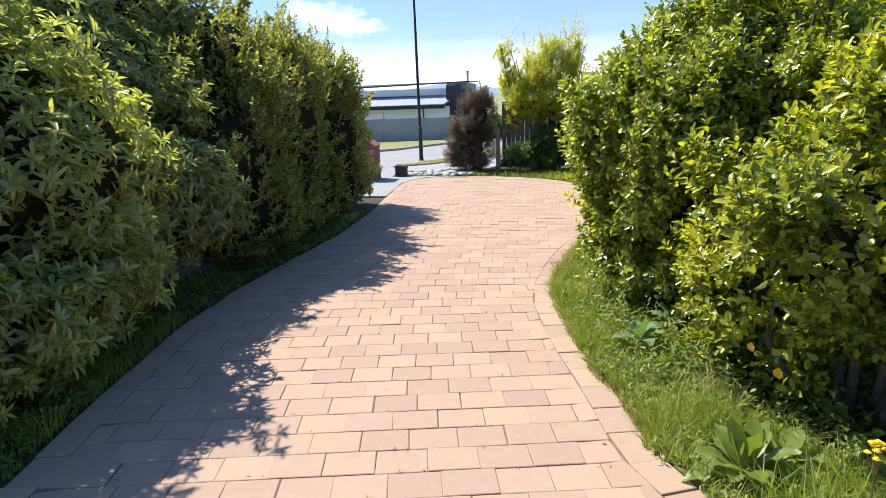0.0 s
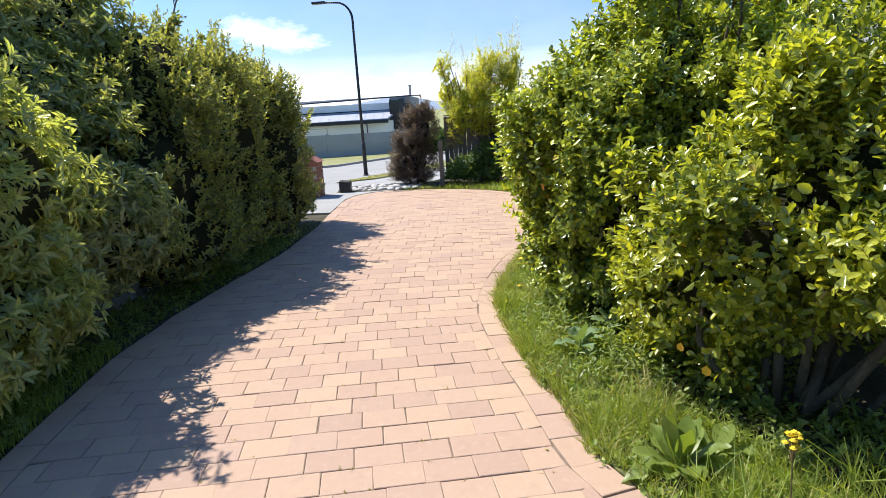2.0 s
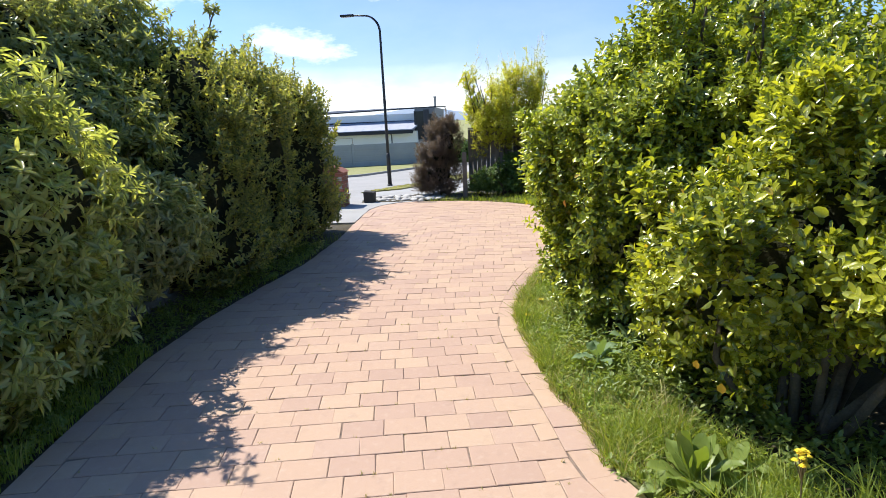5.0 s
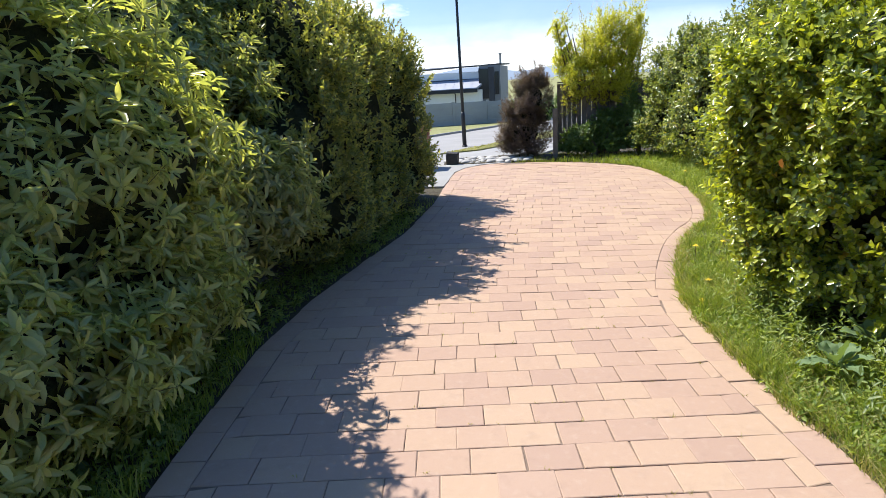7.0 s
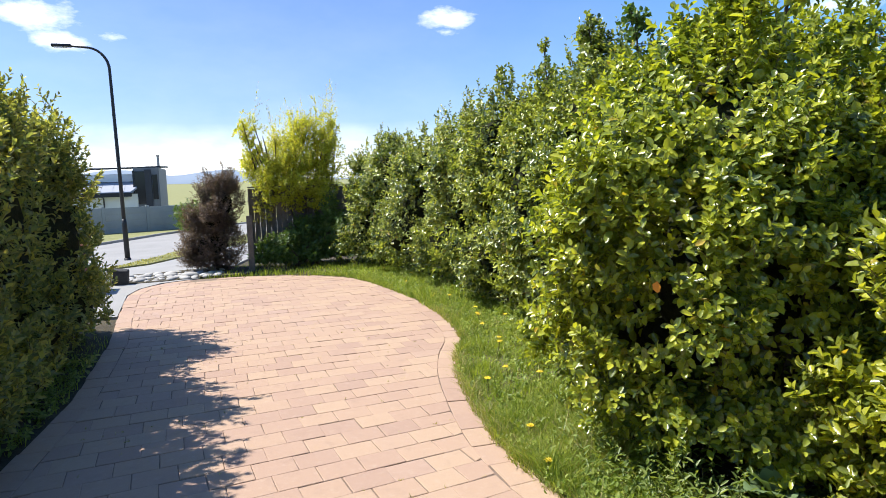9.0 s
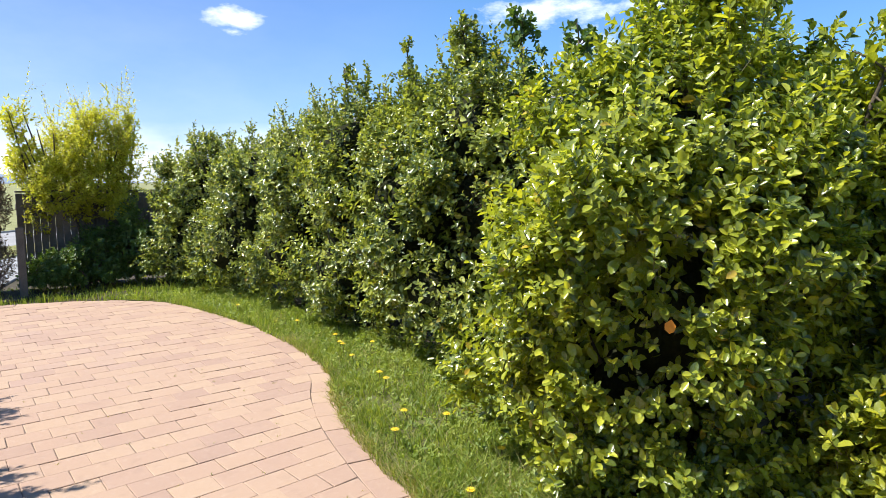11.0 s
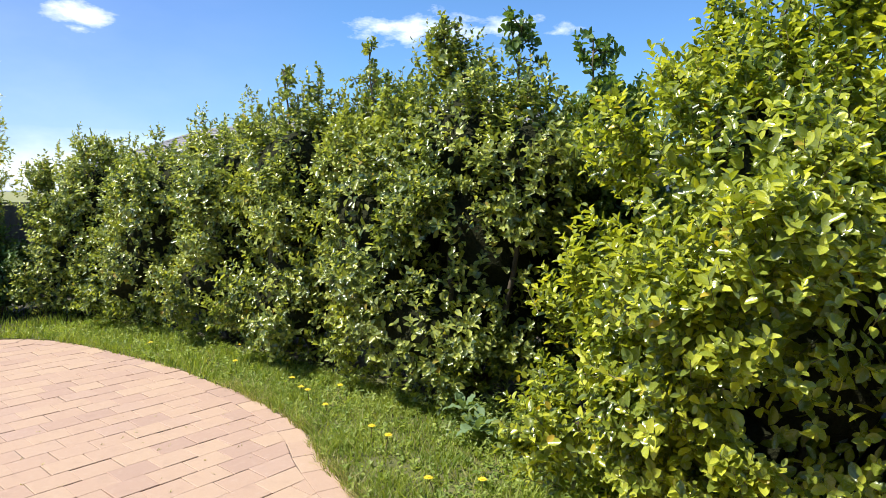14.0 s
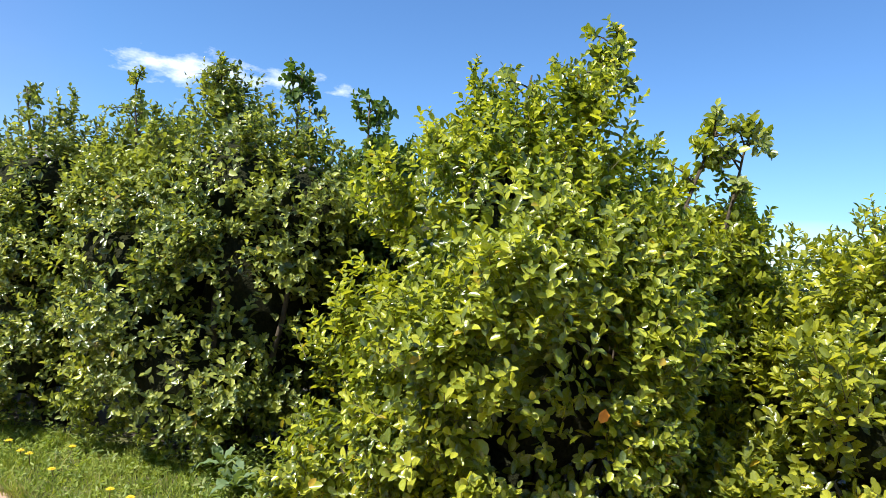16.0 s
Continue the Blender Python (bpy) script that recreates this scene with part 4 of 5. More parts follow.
def joint_tufts():
    rng = np.random.default_rng(15)
    pts = []
    for _ in range(260):
        x, y = rng.uniform(-1.6, 1.4), rng.uniform(2.2, 9.0)
        if on_paving(x, y, -0.1):
            v = 2.782 + 0.187 * round((y - 0.13 * x - 2.782) / 0.187)
            yy = v + 0.13 * x
            pts += [(x + rng.normal(0, 0.006), yy + rng.normal(0, 0.004), -0.006) for _ in range(5)]
    grass_patch("joint_weed", "tiny weeds and dry bits in the paving joints", pts, (0.006, 0.022), 16, "dry_grass", 0.004, 1.2)


def dark_stone():
    root = thing("marker_stone", "squat dark upright stone standing in the pale stones", "stone", "", "", (-2.03, 13.02, 0))
    bm = box(bmesh.new(), -0.115, 0.115, -0.08, 0.08, -0.03, 0.24, 0.025)
    for v in bm.verts:
        v.co += Vector((0.02 * noise.noise(v.co * 9), 0.02 * noise.noise(v.co * 9 + Vector((5, 0, 0))), 0.03 * noise.noise(v.co * 7 + Vector((0, 9, 0)))))
    part("body", bm, M["slate"], root)


dark_stone()


def brick_pillar():
    root = thing("letterbox_pillar", "red brick letterbox pillar with a pitched brick-red cap", "letterbox", "", "", (-2.64, 12.6, 0))
    bm = box(bmesh.new(), -0.215, 0.215, -0.215, 0.215, -0.05, 0.682)
    part("mortar_core", bm, M["capstone"], root)
    for row in range(9):
        z = row * 0.076
        for side in range(4):
            for j in range(2):
                u0 = -0.225 + j * 0.225
                a, b = (u0, u0 + 0.216) if row % 2 == 0 else ((-0.225, -0.225 + 0.105) if j == 0 else (-0.112, 0.104))
                bm = box(bmesh.new(), a, b, -0.228, -0.20, z, z + 0.066, 0.003)
                bm.transform(pose(0, 0, 0, 0, 0, 90 * side))
                part("brick", bm, M["brick"], root)
    bm = bmesh.new()
    v = [bm.verts.new(p) for p in ((-0.26, -0.26, 0.682), (0.26, -0.26, 0.682), (0.26, 0.26, 0.682), (-0.26, 0.26, 0.682), (0, -0.26, 0.84), (0, 0.26, 0.84))]
    for f in ((0, 3, 2, 1), (0, 1, 4), (2, 3, 5), (1, 2, 5, 4), (3, 0, 4, 5)):
        bm.faces.new([v[i] for i in f])
    bmesh.ops.bevel(bm, geom=bm.edges[:], offset=0.008, segments=1, affect="EDGES")
    part("cap", bm, M["clay_cap"], root, "brick-red pitched cap")


brick_pillar()


# ---------- timber fence ----------
def timber_fence():
    root = thing("timber_fence", "weathered grey timber paling fence behind the lime tree", "fence", "", "", (0, 14.25, 0))
    rng = np.random.default_rng(9)
    x = 0.0
    for k in range(48):
        w = 0.098
        bm = box(bmesh.new(), 0, w - 0.006, -0.009, 0.009, 0.03, 1.40 + rng.normal(0, 0.008), 0.002)
        ob = part("paling", bm, M["paling"], root)
        ob.location = (x, rng.normal(0, 0.003) + 0.09 * x, 0)
        x += w
    for z in (0.35, 1.15):
        bm = box(bmesh.new(), 0, 4.7, 0.012, 0.06, z, z + 0.09, 0.004)
        bm.transform(pose(0, 0, 0, 0, 0, math.degrees(math.atan(0.09))))
        part("rail", bm, M["paling"], root)
    for px in (1.6, 3.2):
        bm = box(bmesh.new(), px, px + 0.1, 0.065 + 0.09 * px, 0.165 + 0.09 * px, -0.05, 1.42, 0.006)
        part("post", bm, M["paling"], root)
    bm = box(bmesh.new(), 0, 4.7, -0.03, 0.05, 1.405, 1.43, 0.004)
    bm.transform(pose(0, 0, 0, 0, 0, math.degrees(math.atan(0.09))))
    part("capping", bm, M["paling"], root)


timber_fence()
root = thing("fence_post", "weathered timber post at the fence corner", "post", "", "", (-0.055, 13.42, 0))
bm = box(bmesh.new(), -0.045, 0.045, -0.045, 0.045, -0.05, 0.95, 0.008)
part("post", bm, M["paling"], root)


# ---------- grey panel fence and house across the street ----------
def grey_fence():
    a, b = Vector((-14.0, 26.2, 0)), Vector((1.6, 34.0, 0))
    root = thing("panel_fence", "long grey fence of flat panels between posts across the street", "fence", "", "", (a.x, a.y, terrain(a.y)))
    d = (b - a).normalized()
    turn = math.degrees(math.atan2(d.y, d.x))
    n = int((b - a).length / 1.75)
    for k in range(n):
        p = a + d * 1.75 * k
        z = terrain(p.y) - terrain(a.y)
        m = pose(p.x - a.x, p.y - a.y, z, 0, 0, turn)
        bm = box(bmesh.new(), 0.06, 1.69, -0.02, 0.02, 0.02, 1.10)
        for q in range(4):
            box(bm, 0.07, 1.68, -0.032, 0.032, 0.06 + q * 0.26, 0.27 + q * 0.26, 0.008)
        bm.transform(m)
        part("panel", bm, M["grey_fence"], root)
        bm = box(bmesh.new(), -0.06, 0.06, -0.055, 0.055, -0.3, 1.16, 0.01)
        bm.transform(m)
        part("post", bm, M["grey_fence"], root)


grey_fence()


def street_house():
    Y = 36.0
    z0 = terrain(Y)
    root = thing("street_house", "low modern white house with black fascias and grey cladding", "house", "", "", (0, Y, z0))
    h = lambda z: z - z0
    bm = box(bmesh.new(), -16.0, -3.75, 0.0, 7.0, 0, h(1.05))
    part("wall", bm, M["white_wall"], root, "white wall")
    bm = box(bmesh.new(), -16.0, -3.6, 1.2, 7.0, h(1.0), h(2.02))
    part("upper_wall", bm, M["white_wall"], root, "white upper wall")
    # lower lean-to roof
    bm = bmesh.new()
    v = [bm.verts.new(p) for p in ((-16.4, -0.35, h(1.08)), (-4.0, -0.35, h(1.17)), (-3.45, 1.25, h(1.66)), (-16.4, 1.25, h(1.52)),
                                   (-16.4, -0.35, h(0.98)), (-4.0, -0.35, h(1.07)), (-3.45, 1.25, h(1.56)), (-16.4, 1.25, h(1.42)))]
    for f in ((0, 1, 2, 3), (7, 6, 5, 4), (0, 4, 5, 1), (1, 5, 6, 2), (2, 6, 7, 3), (3, 7, 4, 0)):
        bm.faces.new([v[i] for i in f])
    lower = part("lower_roof", bm, M["roof_metal"], root, "pale blue-grey metal roof")
    for k in range(24):
        bm = bmesh.new()
        x = -15.8 + k * 0.5
        tube(bm, [(x, -0.33, h(1.095) + 0.0073 * (x + 16.4)), (x, 1.24, h(1.535) + 0.0107 * (x + 16.4))], [0.006, 0.006], 4)
        part("seam", bm, M["roof_metal"], lower)
    bm = box(bmesh.new(), -16.4, -3.95, -0.42, -0.352, h(0.93), h(1.12))
    part("gutter", bm, M["fascia"], root, "black gutter")
    bm = box(bmesh.new(), -16.4, -3.5, 1.13, 1.195, h(1.52), h(1.64))
    part("middle_fascia", bm, M["fascia"], root, "black fascia")
    # upper roof
    bm = bmesh.new()
    v = [bm.verts.new(p) for p in ((-16.4, 1.0, h(2.03)), (-2.72, 1.0, h(2.38)), (-2.65, 7.4, h(2.5)), (-16.4, 7.4, h(2.4)),
                                   (-16.4, 1.0, h(1.96)), (-2.72, 1.0, h(2.31)), (-2.65, 7.4, h(2.41)), (-16.4, 7.4, h(2.28)))]
    for f in ((0, 1, 2, 3), (7, 6, 5, 4), (0, 4, 5, 1), (1, 5, 6, 2), (2, 6, 7, 3), (3, 7, 4, 0)):
        bm.faces.new([v[i] for i in f])
    part("upper_roof", bm, M["fascia"], root, "black roof edge")
    # clad block
    bm = box(bmesh.new(), -3.9, -2.76, 0.4, 7.0, 0, h(2.29))
    part("clad_block", bm, M["grey_clad"], root, "grey cladding")
    bm = box(bmesh.new(), -3.87, -3.38, 0.33, 0.40, h(0.55), h(2.12))
    window = part("window", bm, M["glass"], root, "dark tall window")
    bm = box(bmesh.new(), -3.93, -3.85, 0.31, 0.40, h(0.5), h(2.16))
    part("frame", bm, M["fascia"], window)
    bm = box(bmesh.new(), -3.06, -2.84, 0.33, 0.40, h(0.75), h(1.95))
    part("window", bm, M["glass"], root, "dark narrow window")
    bm = box(bmesh.new(), -3.40, -3.10, 0.30, 0.40, h(0.3), h(2.2))
    part("panel", bm, M["dark_clad"], root, "charcoal panel")
    # flue, downpipe and a pale frame on the wall
    bm = bmesh.new()
    tube(bm, [(-2.8, 1.3, h(2.2)), (-2.8, 1.3, h(2.88))], [0.06, 0.06], 10)
    tube(bm, [(-2.8, 1.3, h(2.86)), (-2.8, 1.3, h(2.93))], [0.085, 0.085], 10)
    part("flue", bm, M["capstone"], root, "pale metal flue")
    bm = bmesh.new()
    tube(bm, [(-5.3, -0.38, h(0.98)), (-5.2, -0.06, h(0.88)), (-5.2, -0.06, h(0.2))], [0.03, 0.03, 0.03], 8)
    part("downpipe", bm, M["fascia"], root, "black downpipe")
    bm = bmesh.new()
    for x0, x1, za, zb in ((-10.2, -7.2, 0.78, 0.81), (-10.2, -10.16, 0.3, 0.80), (-7.24, -7.2, 0.3, 0.8)):
        box(bm, x0, x1, -1.2, -1.16, h(za), h(zb))
    part("goal_frame", bm, M["capstone"], root)


street_house()


def neighbour_house():
    root = thing("neighbour_house", "single-storey house with a grey hipped tile roof behind the hedge", "house", "", "", (9.6, 16.0, 0))
    bm = box(bmesh.new(), -2.2, 2.2, -7.5, 9.5, -0.05, 2.24)
    part("wall", bm, M["render_wall"], root, "cream wall")
    eave = [Vector((-2.7, -8.0, 2.20)), Vector((2.7, -8.0, 2.20)), Vector((2.7, 10.0, 2.20)), Vector((-2.7, 10.0, 2.20))]
    ridge = [Vector((0, -4.2, 3.5)), Vector((0, 7.0, 3.5))]
    for a, b, c, d in ((eave[3], eave[0], ridge[0], ridge[1]), (eave[1], eave[2], ridge[1], ridge[0]), (eave[0], eave[1], ridge[0], ridge[0]), (eave[2], eave[3], ridge[1], ridge[1])):
        rows = 16
        slope = None
        for k in range(rows):
            t0, t1 = k / rows, min((k + 1.12) / rows, 1.0)
            lift = Vector((0, 0, 0.035))
            bm = bmesh.new()
            q = [bm.verts.new(p) for p in (a.lerp(d, t0) + lift, b.lerp(c, t0) + lift, b.lerp(c, t1) + lift * 0.1, a.lerp(d, t1) + lift * 0.1, a.lerp(d, t0), b.lerp(c, t0))]
            bm.faces.new((q[0], q[1], q[2], q[3]))
            bm.faces.new((q[4], q[5], q[1], q[0]))
            bmesh.ops.recalc_face_normals(bm, faces=bm.faces[:])
            if slope is None:
                slope = part("roof_slope", bm, M["roof_tile"], root, "grey tiled slope")
            else:
                part("tile_course", bm, M["roof_tile"], slope)
    bm = bmesh.new()
    tube(bm, [ridge[0], ridge[1]], [0.08, 0.08], 8)
    for e, r in ((eave[0], ridge[0]), (eave[1], ridge[0]), (eave[2], ridge[1]), (eave[3], ridge[1])):
        tube(bm, [e, r], [0.07, 0.07], 8)
    part("ridge", bm, M["roof_tile"], root)
    bm = box(bmesh.new(), -2.82, -2.71, -8.0, 10.0, 2.12, 2.22, 0.01)
    part("gutter", bm, M["white_wall"], root, "white gutter")


neighbour_house()
shrub("street_shrub", "rounded green shrub at the end of the grey fence", "", (-1.2, 30.6, terrain(30.6)),
      [(-1.2, 30.6, 0.05, 0.75, 0.7, 0.6), (-0.5, 30.9, 0.0, 0.7, 0.6, 0.5)], "round_leaf", 71, 500, leaf=(0.10, 0.06), per=7, shoots=0, core=0.7)


def far_hill():
    bm = bmesh.new()
    rows = []
    for k in range(60):
        x = -420 + k * 14
        hgt = 18 + 12 * noise.noise(Vector((x * 0.012, 0, 0))) - 0.02 * (x + 30)
        hgt = max(hgt * math.exp(-((x + 55) / 190) ** 2), 1.0)
        rows.append([bm.verts.new((x, 900 + 60 * j, -1 + hgt * (1 - abs(j - 1) * 1.0 if j != 1 else 1))) for j in range(3)])
    for a, b in zip(rows, rows[1:]):
        for j in range(2):
            bm.faces.new((a[j], b[j], b[j + 1], a[j + 1]))
    tagged(mesh_ob("backdrop", bm, M["hill"], None, "", True), "hazy blue hills on the horizon", "hills", "", "structure")


far_hill()


# ---------- grass ----------
def grass_patch(name, label, points, height, seed, mat="grass", width=0.006, lean=0.55):
    rng = np.random.default_rng(seed)
    P = np.array(points, float)
    n = len(P)
    patchy = np.array([0.55 + 0.9 * max(0.0, 0.5 + noise.noise(Vector((q[0] * 3.1, q[1] * 3.1, seed)))) for q in P])
    hgt = rng.uniform(*height, n) * patchy
    a = rng.uniform(0, 6.28, n)
    side = np.stack([np.cos(a), np.sin(a), np.zeros(n)], 1)
    b = rng.uniform(0, 6.28, n)
    bend = np.stack([np.cos(b), np.sin(b), np.zeros(n)], 1) * (rng.uniform(0.1, 1.0, n) * lean * hgt)[:, None]
    up = np.array([0, 0, 1.0]) * hgt[:, None]
    w = (width * rng.uniform(0.6, 1.4, n))[:, None]
    v = np.stack([P - side * w / 2, P + side * w / 2, P + side * w * 0.4 + up * 0.55 + bend * 0.3, P - side * w * 0.4 + up * 0.55 + bend * 0.3,
                  P + up * 0.97 + bend + side * w * 0.08, P + up * 0.96 + bend - side * w * 0.08], axis=1).reshape(-1, 3)
    base = np.arange(n)[:, None] * 6
    f = np.concatenate([base + np.array([0, 1, 2, 3]), base + np.array([3, 2, 4, 5])])
    ob = new(name, array_mesh(name, v, f, M[mat]))
    return tagged(ob, label, "grass", "", "stuff")


DOCK = (1.43, 2.68)


def grass_points(rng, n, y0, y1, near, far, skew=1.0):
    """Points between the paving's edge and a line `far` from it; near and far are functions of y."""
    y = rng.uniform(y0, y1, n)
    pts = []
    for q in y:
        t = rng.uniform(0, 1) ** skew
        a, b = near(q), far(q)
        x = a + (b - a) * t
        if (x - DOCK[0]) ** 2 + (q - DOCK[1]) ** 2 > 0.035:
            pts.append((x, q, terrain(q) - 0.015))
    return pts


LAWN_Y = list(np.arange(1.6, 12.6, 0.25))
lawn_out = [(smooth_edge(RIGHT_EDGE, y) + 0.004, y) for y in LAWN_Y] + [(float(np.interp(y, [2.3, 3.3, 4.6, 5.6, 6.4, 8.0, 12.6], [1.9, 1.55, 1.35, 1.6, 2.4, 2.7, 2.4])), y) for y in LAWN_Y[::-1]]
flat_patch("lawn", "short green and straw-coloured turf beside the paving", "lawn", lawn_out, M["turf"], 0.006, 0.03)
rng = np.random.default_rng(77)
edge_right = lambda y: smooth_edge(RIGHT_EDGE, y) + 0.005 + 0.035 * noise.noise(Vector((y * 4.3, 0.3, 0))) + 0.02 * noise.noise(Vector((y * 17.0, 4.3, 0)))
edge_out = lambda y: edge_right(y) - 0.03
edge_in = lambda y: edge_right(y) + 0.07
hedge_line = lambda y: float(np.interp(y, [1.0, 2.6, 3.3, 4.2, 5.0, 5.6, 6.2, 6.8, 8.0, 9.5, 11.0, 12.5, 13.2], [2.2, 1.95, 1.6, 1.4, 1.35, 1.6, 2.1, 2.35, 2.45, 2.4, 2.4, 2.15, 1.9]))
grass_patch("grass", "tall bright grass along the paving edge", grass_points(rng, 15500, 1.7, 5.6, edge_right, hedge_line, 1.2), (0.04, 0.15), 1, "grass", 0.005, 1.1)
grass_patch("grass", "straw-coloured dead blades among the tall grass", grass_points(rng, 3000, 1.7, 5.6, edge_right, hedge_line, 1.1), (0.04, 0.16), 11, "dry_grass", 0.005, 1.1)
grass_patch("grass", "straw-coloured dead blades in the mown strip", grass_points(rng, 1000, 5.5, 10.0, edge_right, hedge_line), (0.03, 0.10), 12, "dry_grass", 0.006, 1.1)
grass_patch("grass", "short mown grass strip before the sunny hedge", grass_points(rng, 15000, 5.5, 9.0, edge_right, hedge_line), (0.03, 0.10), 2, "grass", 0.007, 0.9)
grass_patch("grass", "short mown grass strip before the sunny hedge", grass_points(rng, 7000, 9.0, 13.1, edge_right, hedge_line), (0.03, 0.11), 3, "grass", 0.010)
grass_patch("grass", "long arching grass clump near the yellow flowers", grass_points(rng, 2600, 1.2, 2.5, lambda y: smooth_edge(RIGHT_EDGE, y) + 0.10, lambda y: 2.2), (0.07, 0.24), 4, "grass", 0.006, 1.1)
grass_patch("grass", "low dark grass in the shade of the hedge", grass_points(rng, 6500, 1.2, 4.4, lambda y: smooth_edge(LEFT_EDGE, y) - 0.02, lambda y: smooth_edge(LEFT_EDGE, y) - 0.8, 1.2), (0.03, 0.11), 5, "grass", 0.006)
grass_patch("grass", "thin grass and weeds at the foot of the shaded hedge", grass_points(rng, 1100, 4.4, 9.4, lambda y: smooth_edge(LEFT_EDGE, y) - 0.02, lambda y: smooth_edge(LEFT_EDGE, y) - 0.5), (0.02, 0.07), 6, "grass", 0.006)
grass_patch("grass", "ragged grass and straw spilling over the paving edge", grass_points(rng, 3800, 2.8, 9.0, edge_out, edge_in), (0.03, 0.09), 9, "dry_grass", 0.005, 1.3)
grass_patch("grass", "ragged grass spilling over the paving edge", grass_points(rng, 3800, 2.8, 12.5, edge_out, edge_in), (0.03, 0.10), 10, "grass", 0.006, 1.2)
far_pts = []
while len(far_pts) < 3600:
    x, y = rng.uniform(-0.9, 3.0), rng.uniform(12.5, 14.2)
    if not on_paving(x, y, 0.02) and y > 12.9 - 0.12 * max(x, 0) + (0.1 if x < -0.3 else 0):
        far_pts.append((x, y, -0.015))
grass_patch("grass", "rough grass before the timber fence", far_pts, (0.015, 0.07), 7, "grass", 0.010)
verge = []
while len(verge) < 2600:
    y = rng.uniform(15.5, 26.0)
    a, b = np.interp(y, [15.25, 19.55, 24.4, 27], [-2.68, -1.56, 0.06, 1.2]), np.interp(y, [15.25, 16.28, 17.68, 19, 22.2, 26.9], [-2.68, -1.85, -1.38, -0.86, 0.7, 2.9])
    verge.append((rng.uniform(a, b), y, terrain(y) + 0.03))
grass_patch("grass", "short dry grass on the street verge", verge, (0.015, 0.035), 8, "dry_grass", 0.02)


# ---------- weeds and flowers ----------
def ground_weeds(name, label, points, leaf, seed, mat, tall=(0.03, 0.10), per=6):
    rng = np.random.default_rng(seed)
    C = np.array(points, float)
    C[:, 2] = 0.0
    D = unit(rng.normal(0, 0.45, C.shape) + np.array([0, 0, 1.0]))
    v, f, tv, tf = sprigs(rng, C, D, per, rng.uniform(*tall, len(C)), leaf[0], leaf[1], (85, 45), 0.15, 0.2)
    ob = new(name, array_mesh(name, v, f, M[mat], True))
    return tagged(ob, label, "weeds", "", "stuff")


ground_weeds("low_weed", "small leafy weeds scattered through the grass", grass_points(rng, 3000, 1.8, 5.6, edge_right, hedge_line, 0.8), (0.042, 0.020), 61, "weed_leaf")
ground_weeds("low_weed", "small leafy weeds scattered through the grass", grass_points(rng, 2100, 5.6, 12.5, edge_right, hedge_line, 0.8), (0.042, 0.020), 62, "weed_leaf")
ground_weeds("tall_weed", "tall leafy weeds standing between the grass and the shrubs", grass_points(rng, 150, 3.5, 5.2, lambda y: edge_right(y) + 0.22, lambda y: hedge_line(y) + 0.12), (0.06, 0.018), 64, "dock_leaf", (0.14, 0.36), 12)
ground_weeds("tall_weed", "tall leafy weeds at the foot of the sunny hedge", grass_points(rng, 140, 6.0, 12.5, lambda y: hedge_line(y) - 0.25, lambda y: hedge_line(y) + 0.1), (0.055, 0.02), 65, "dock_leaf", (0.10, 0.30), 11)
ground_weeds("tall_weed", "leafy weeds and seedlings in the gap between two shrubs", grass_points(rng, 260, 5.6, 7.0, lambda y: 1.45 + 0.45 * (y - 5.6), lambda y: 2.6), (0.06, 0.024), 66, "dock_leaf", (0.10, 0.34), 11)
ground_weeds("low_weed", "seedlings and weeds on the soil under the bright shrub", grass_points(rng, 420, 2.5, 4.3, lambda y: hedge_line(y) - 0.1, lambda y: hedge_line(y) + 0.75), (0.055, 0.03), 67, "dock_leaf", (0.05, 0.22), 8)
ground_weeds("low_weed", "low weeds in the shade of the hedge", grass_points(rng, 1500, 1.4, 8.5, lambda y: smooth_edge(LEFT_EDGE, y) - 0.03, lambda y: smooth_edge(LEFT_EDGE, y) - 0.6), (0.04, 0.02), 63, "dock_leaf")

def broad_weed(name, label, at, count, length, width, mat, seed, rise=(15, 70), category="weed"):
    """A rosette of broad, curved, veined leaves."""
    rng = np.random.default_rng(seed)
    root = thing(name, label, category, "", "", at)
    for k in range(count):
        a = k * 2.4 + rng.normal(0, 0.2)
        el = radians(rise[0] + (rise[1] - rise[0]) * (k / count) + rng.normal(0, 6))
        L, W = length * rng.uniform(0.7, 1.1), width * rng.uniform(0.75, 1.1)
        bm = bmesh.new()
        rows = []
        for i in range(11):
            t = i / 10
            u = max(0.0, (t - 0.16) / 0.84)
            w = max(0.006 * (1 - u), W * 0.5 * math.sin(math.pi * u ** 0.85) ** 0.7 if 0 < u < 1 else 0.0)
            out = L * (t - 0.10 * t * t)
            up = math.sin(el) * out - 0.42 * L * t * t * math.cos(el)
            r = math.cos(el) * out
            wave = 0.007 * math.sin(t * 17 + k * 1.3)
            rows.append([bm.verts.new((r, c * w, up + abs(c) * w * 0.24 + wave * c + (0.0025 if c else -0.001))) for c in (-1, -0.5, 0, 0.5, 1)])
        for p, q in zip(rows, rows[1:]):
            for i in range(4):
                bm.faces.new((p[i], p[i + 1], q[i + 1], q[i]))
        bm.transform(pose(0, 0, 0, 0, 0, math.degrees(a)))
        part("leaf", bm, M[mat], root, "", True)
    return root


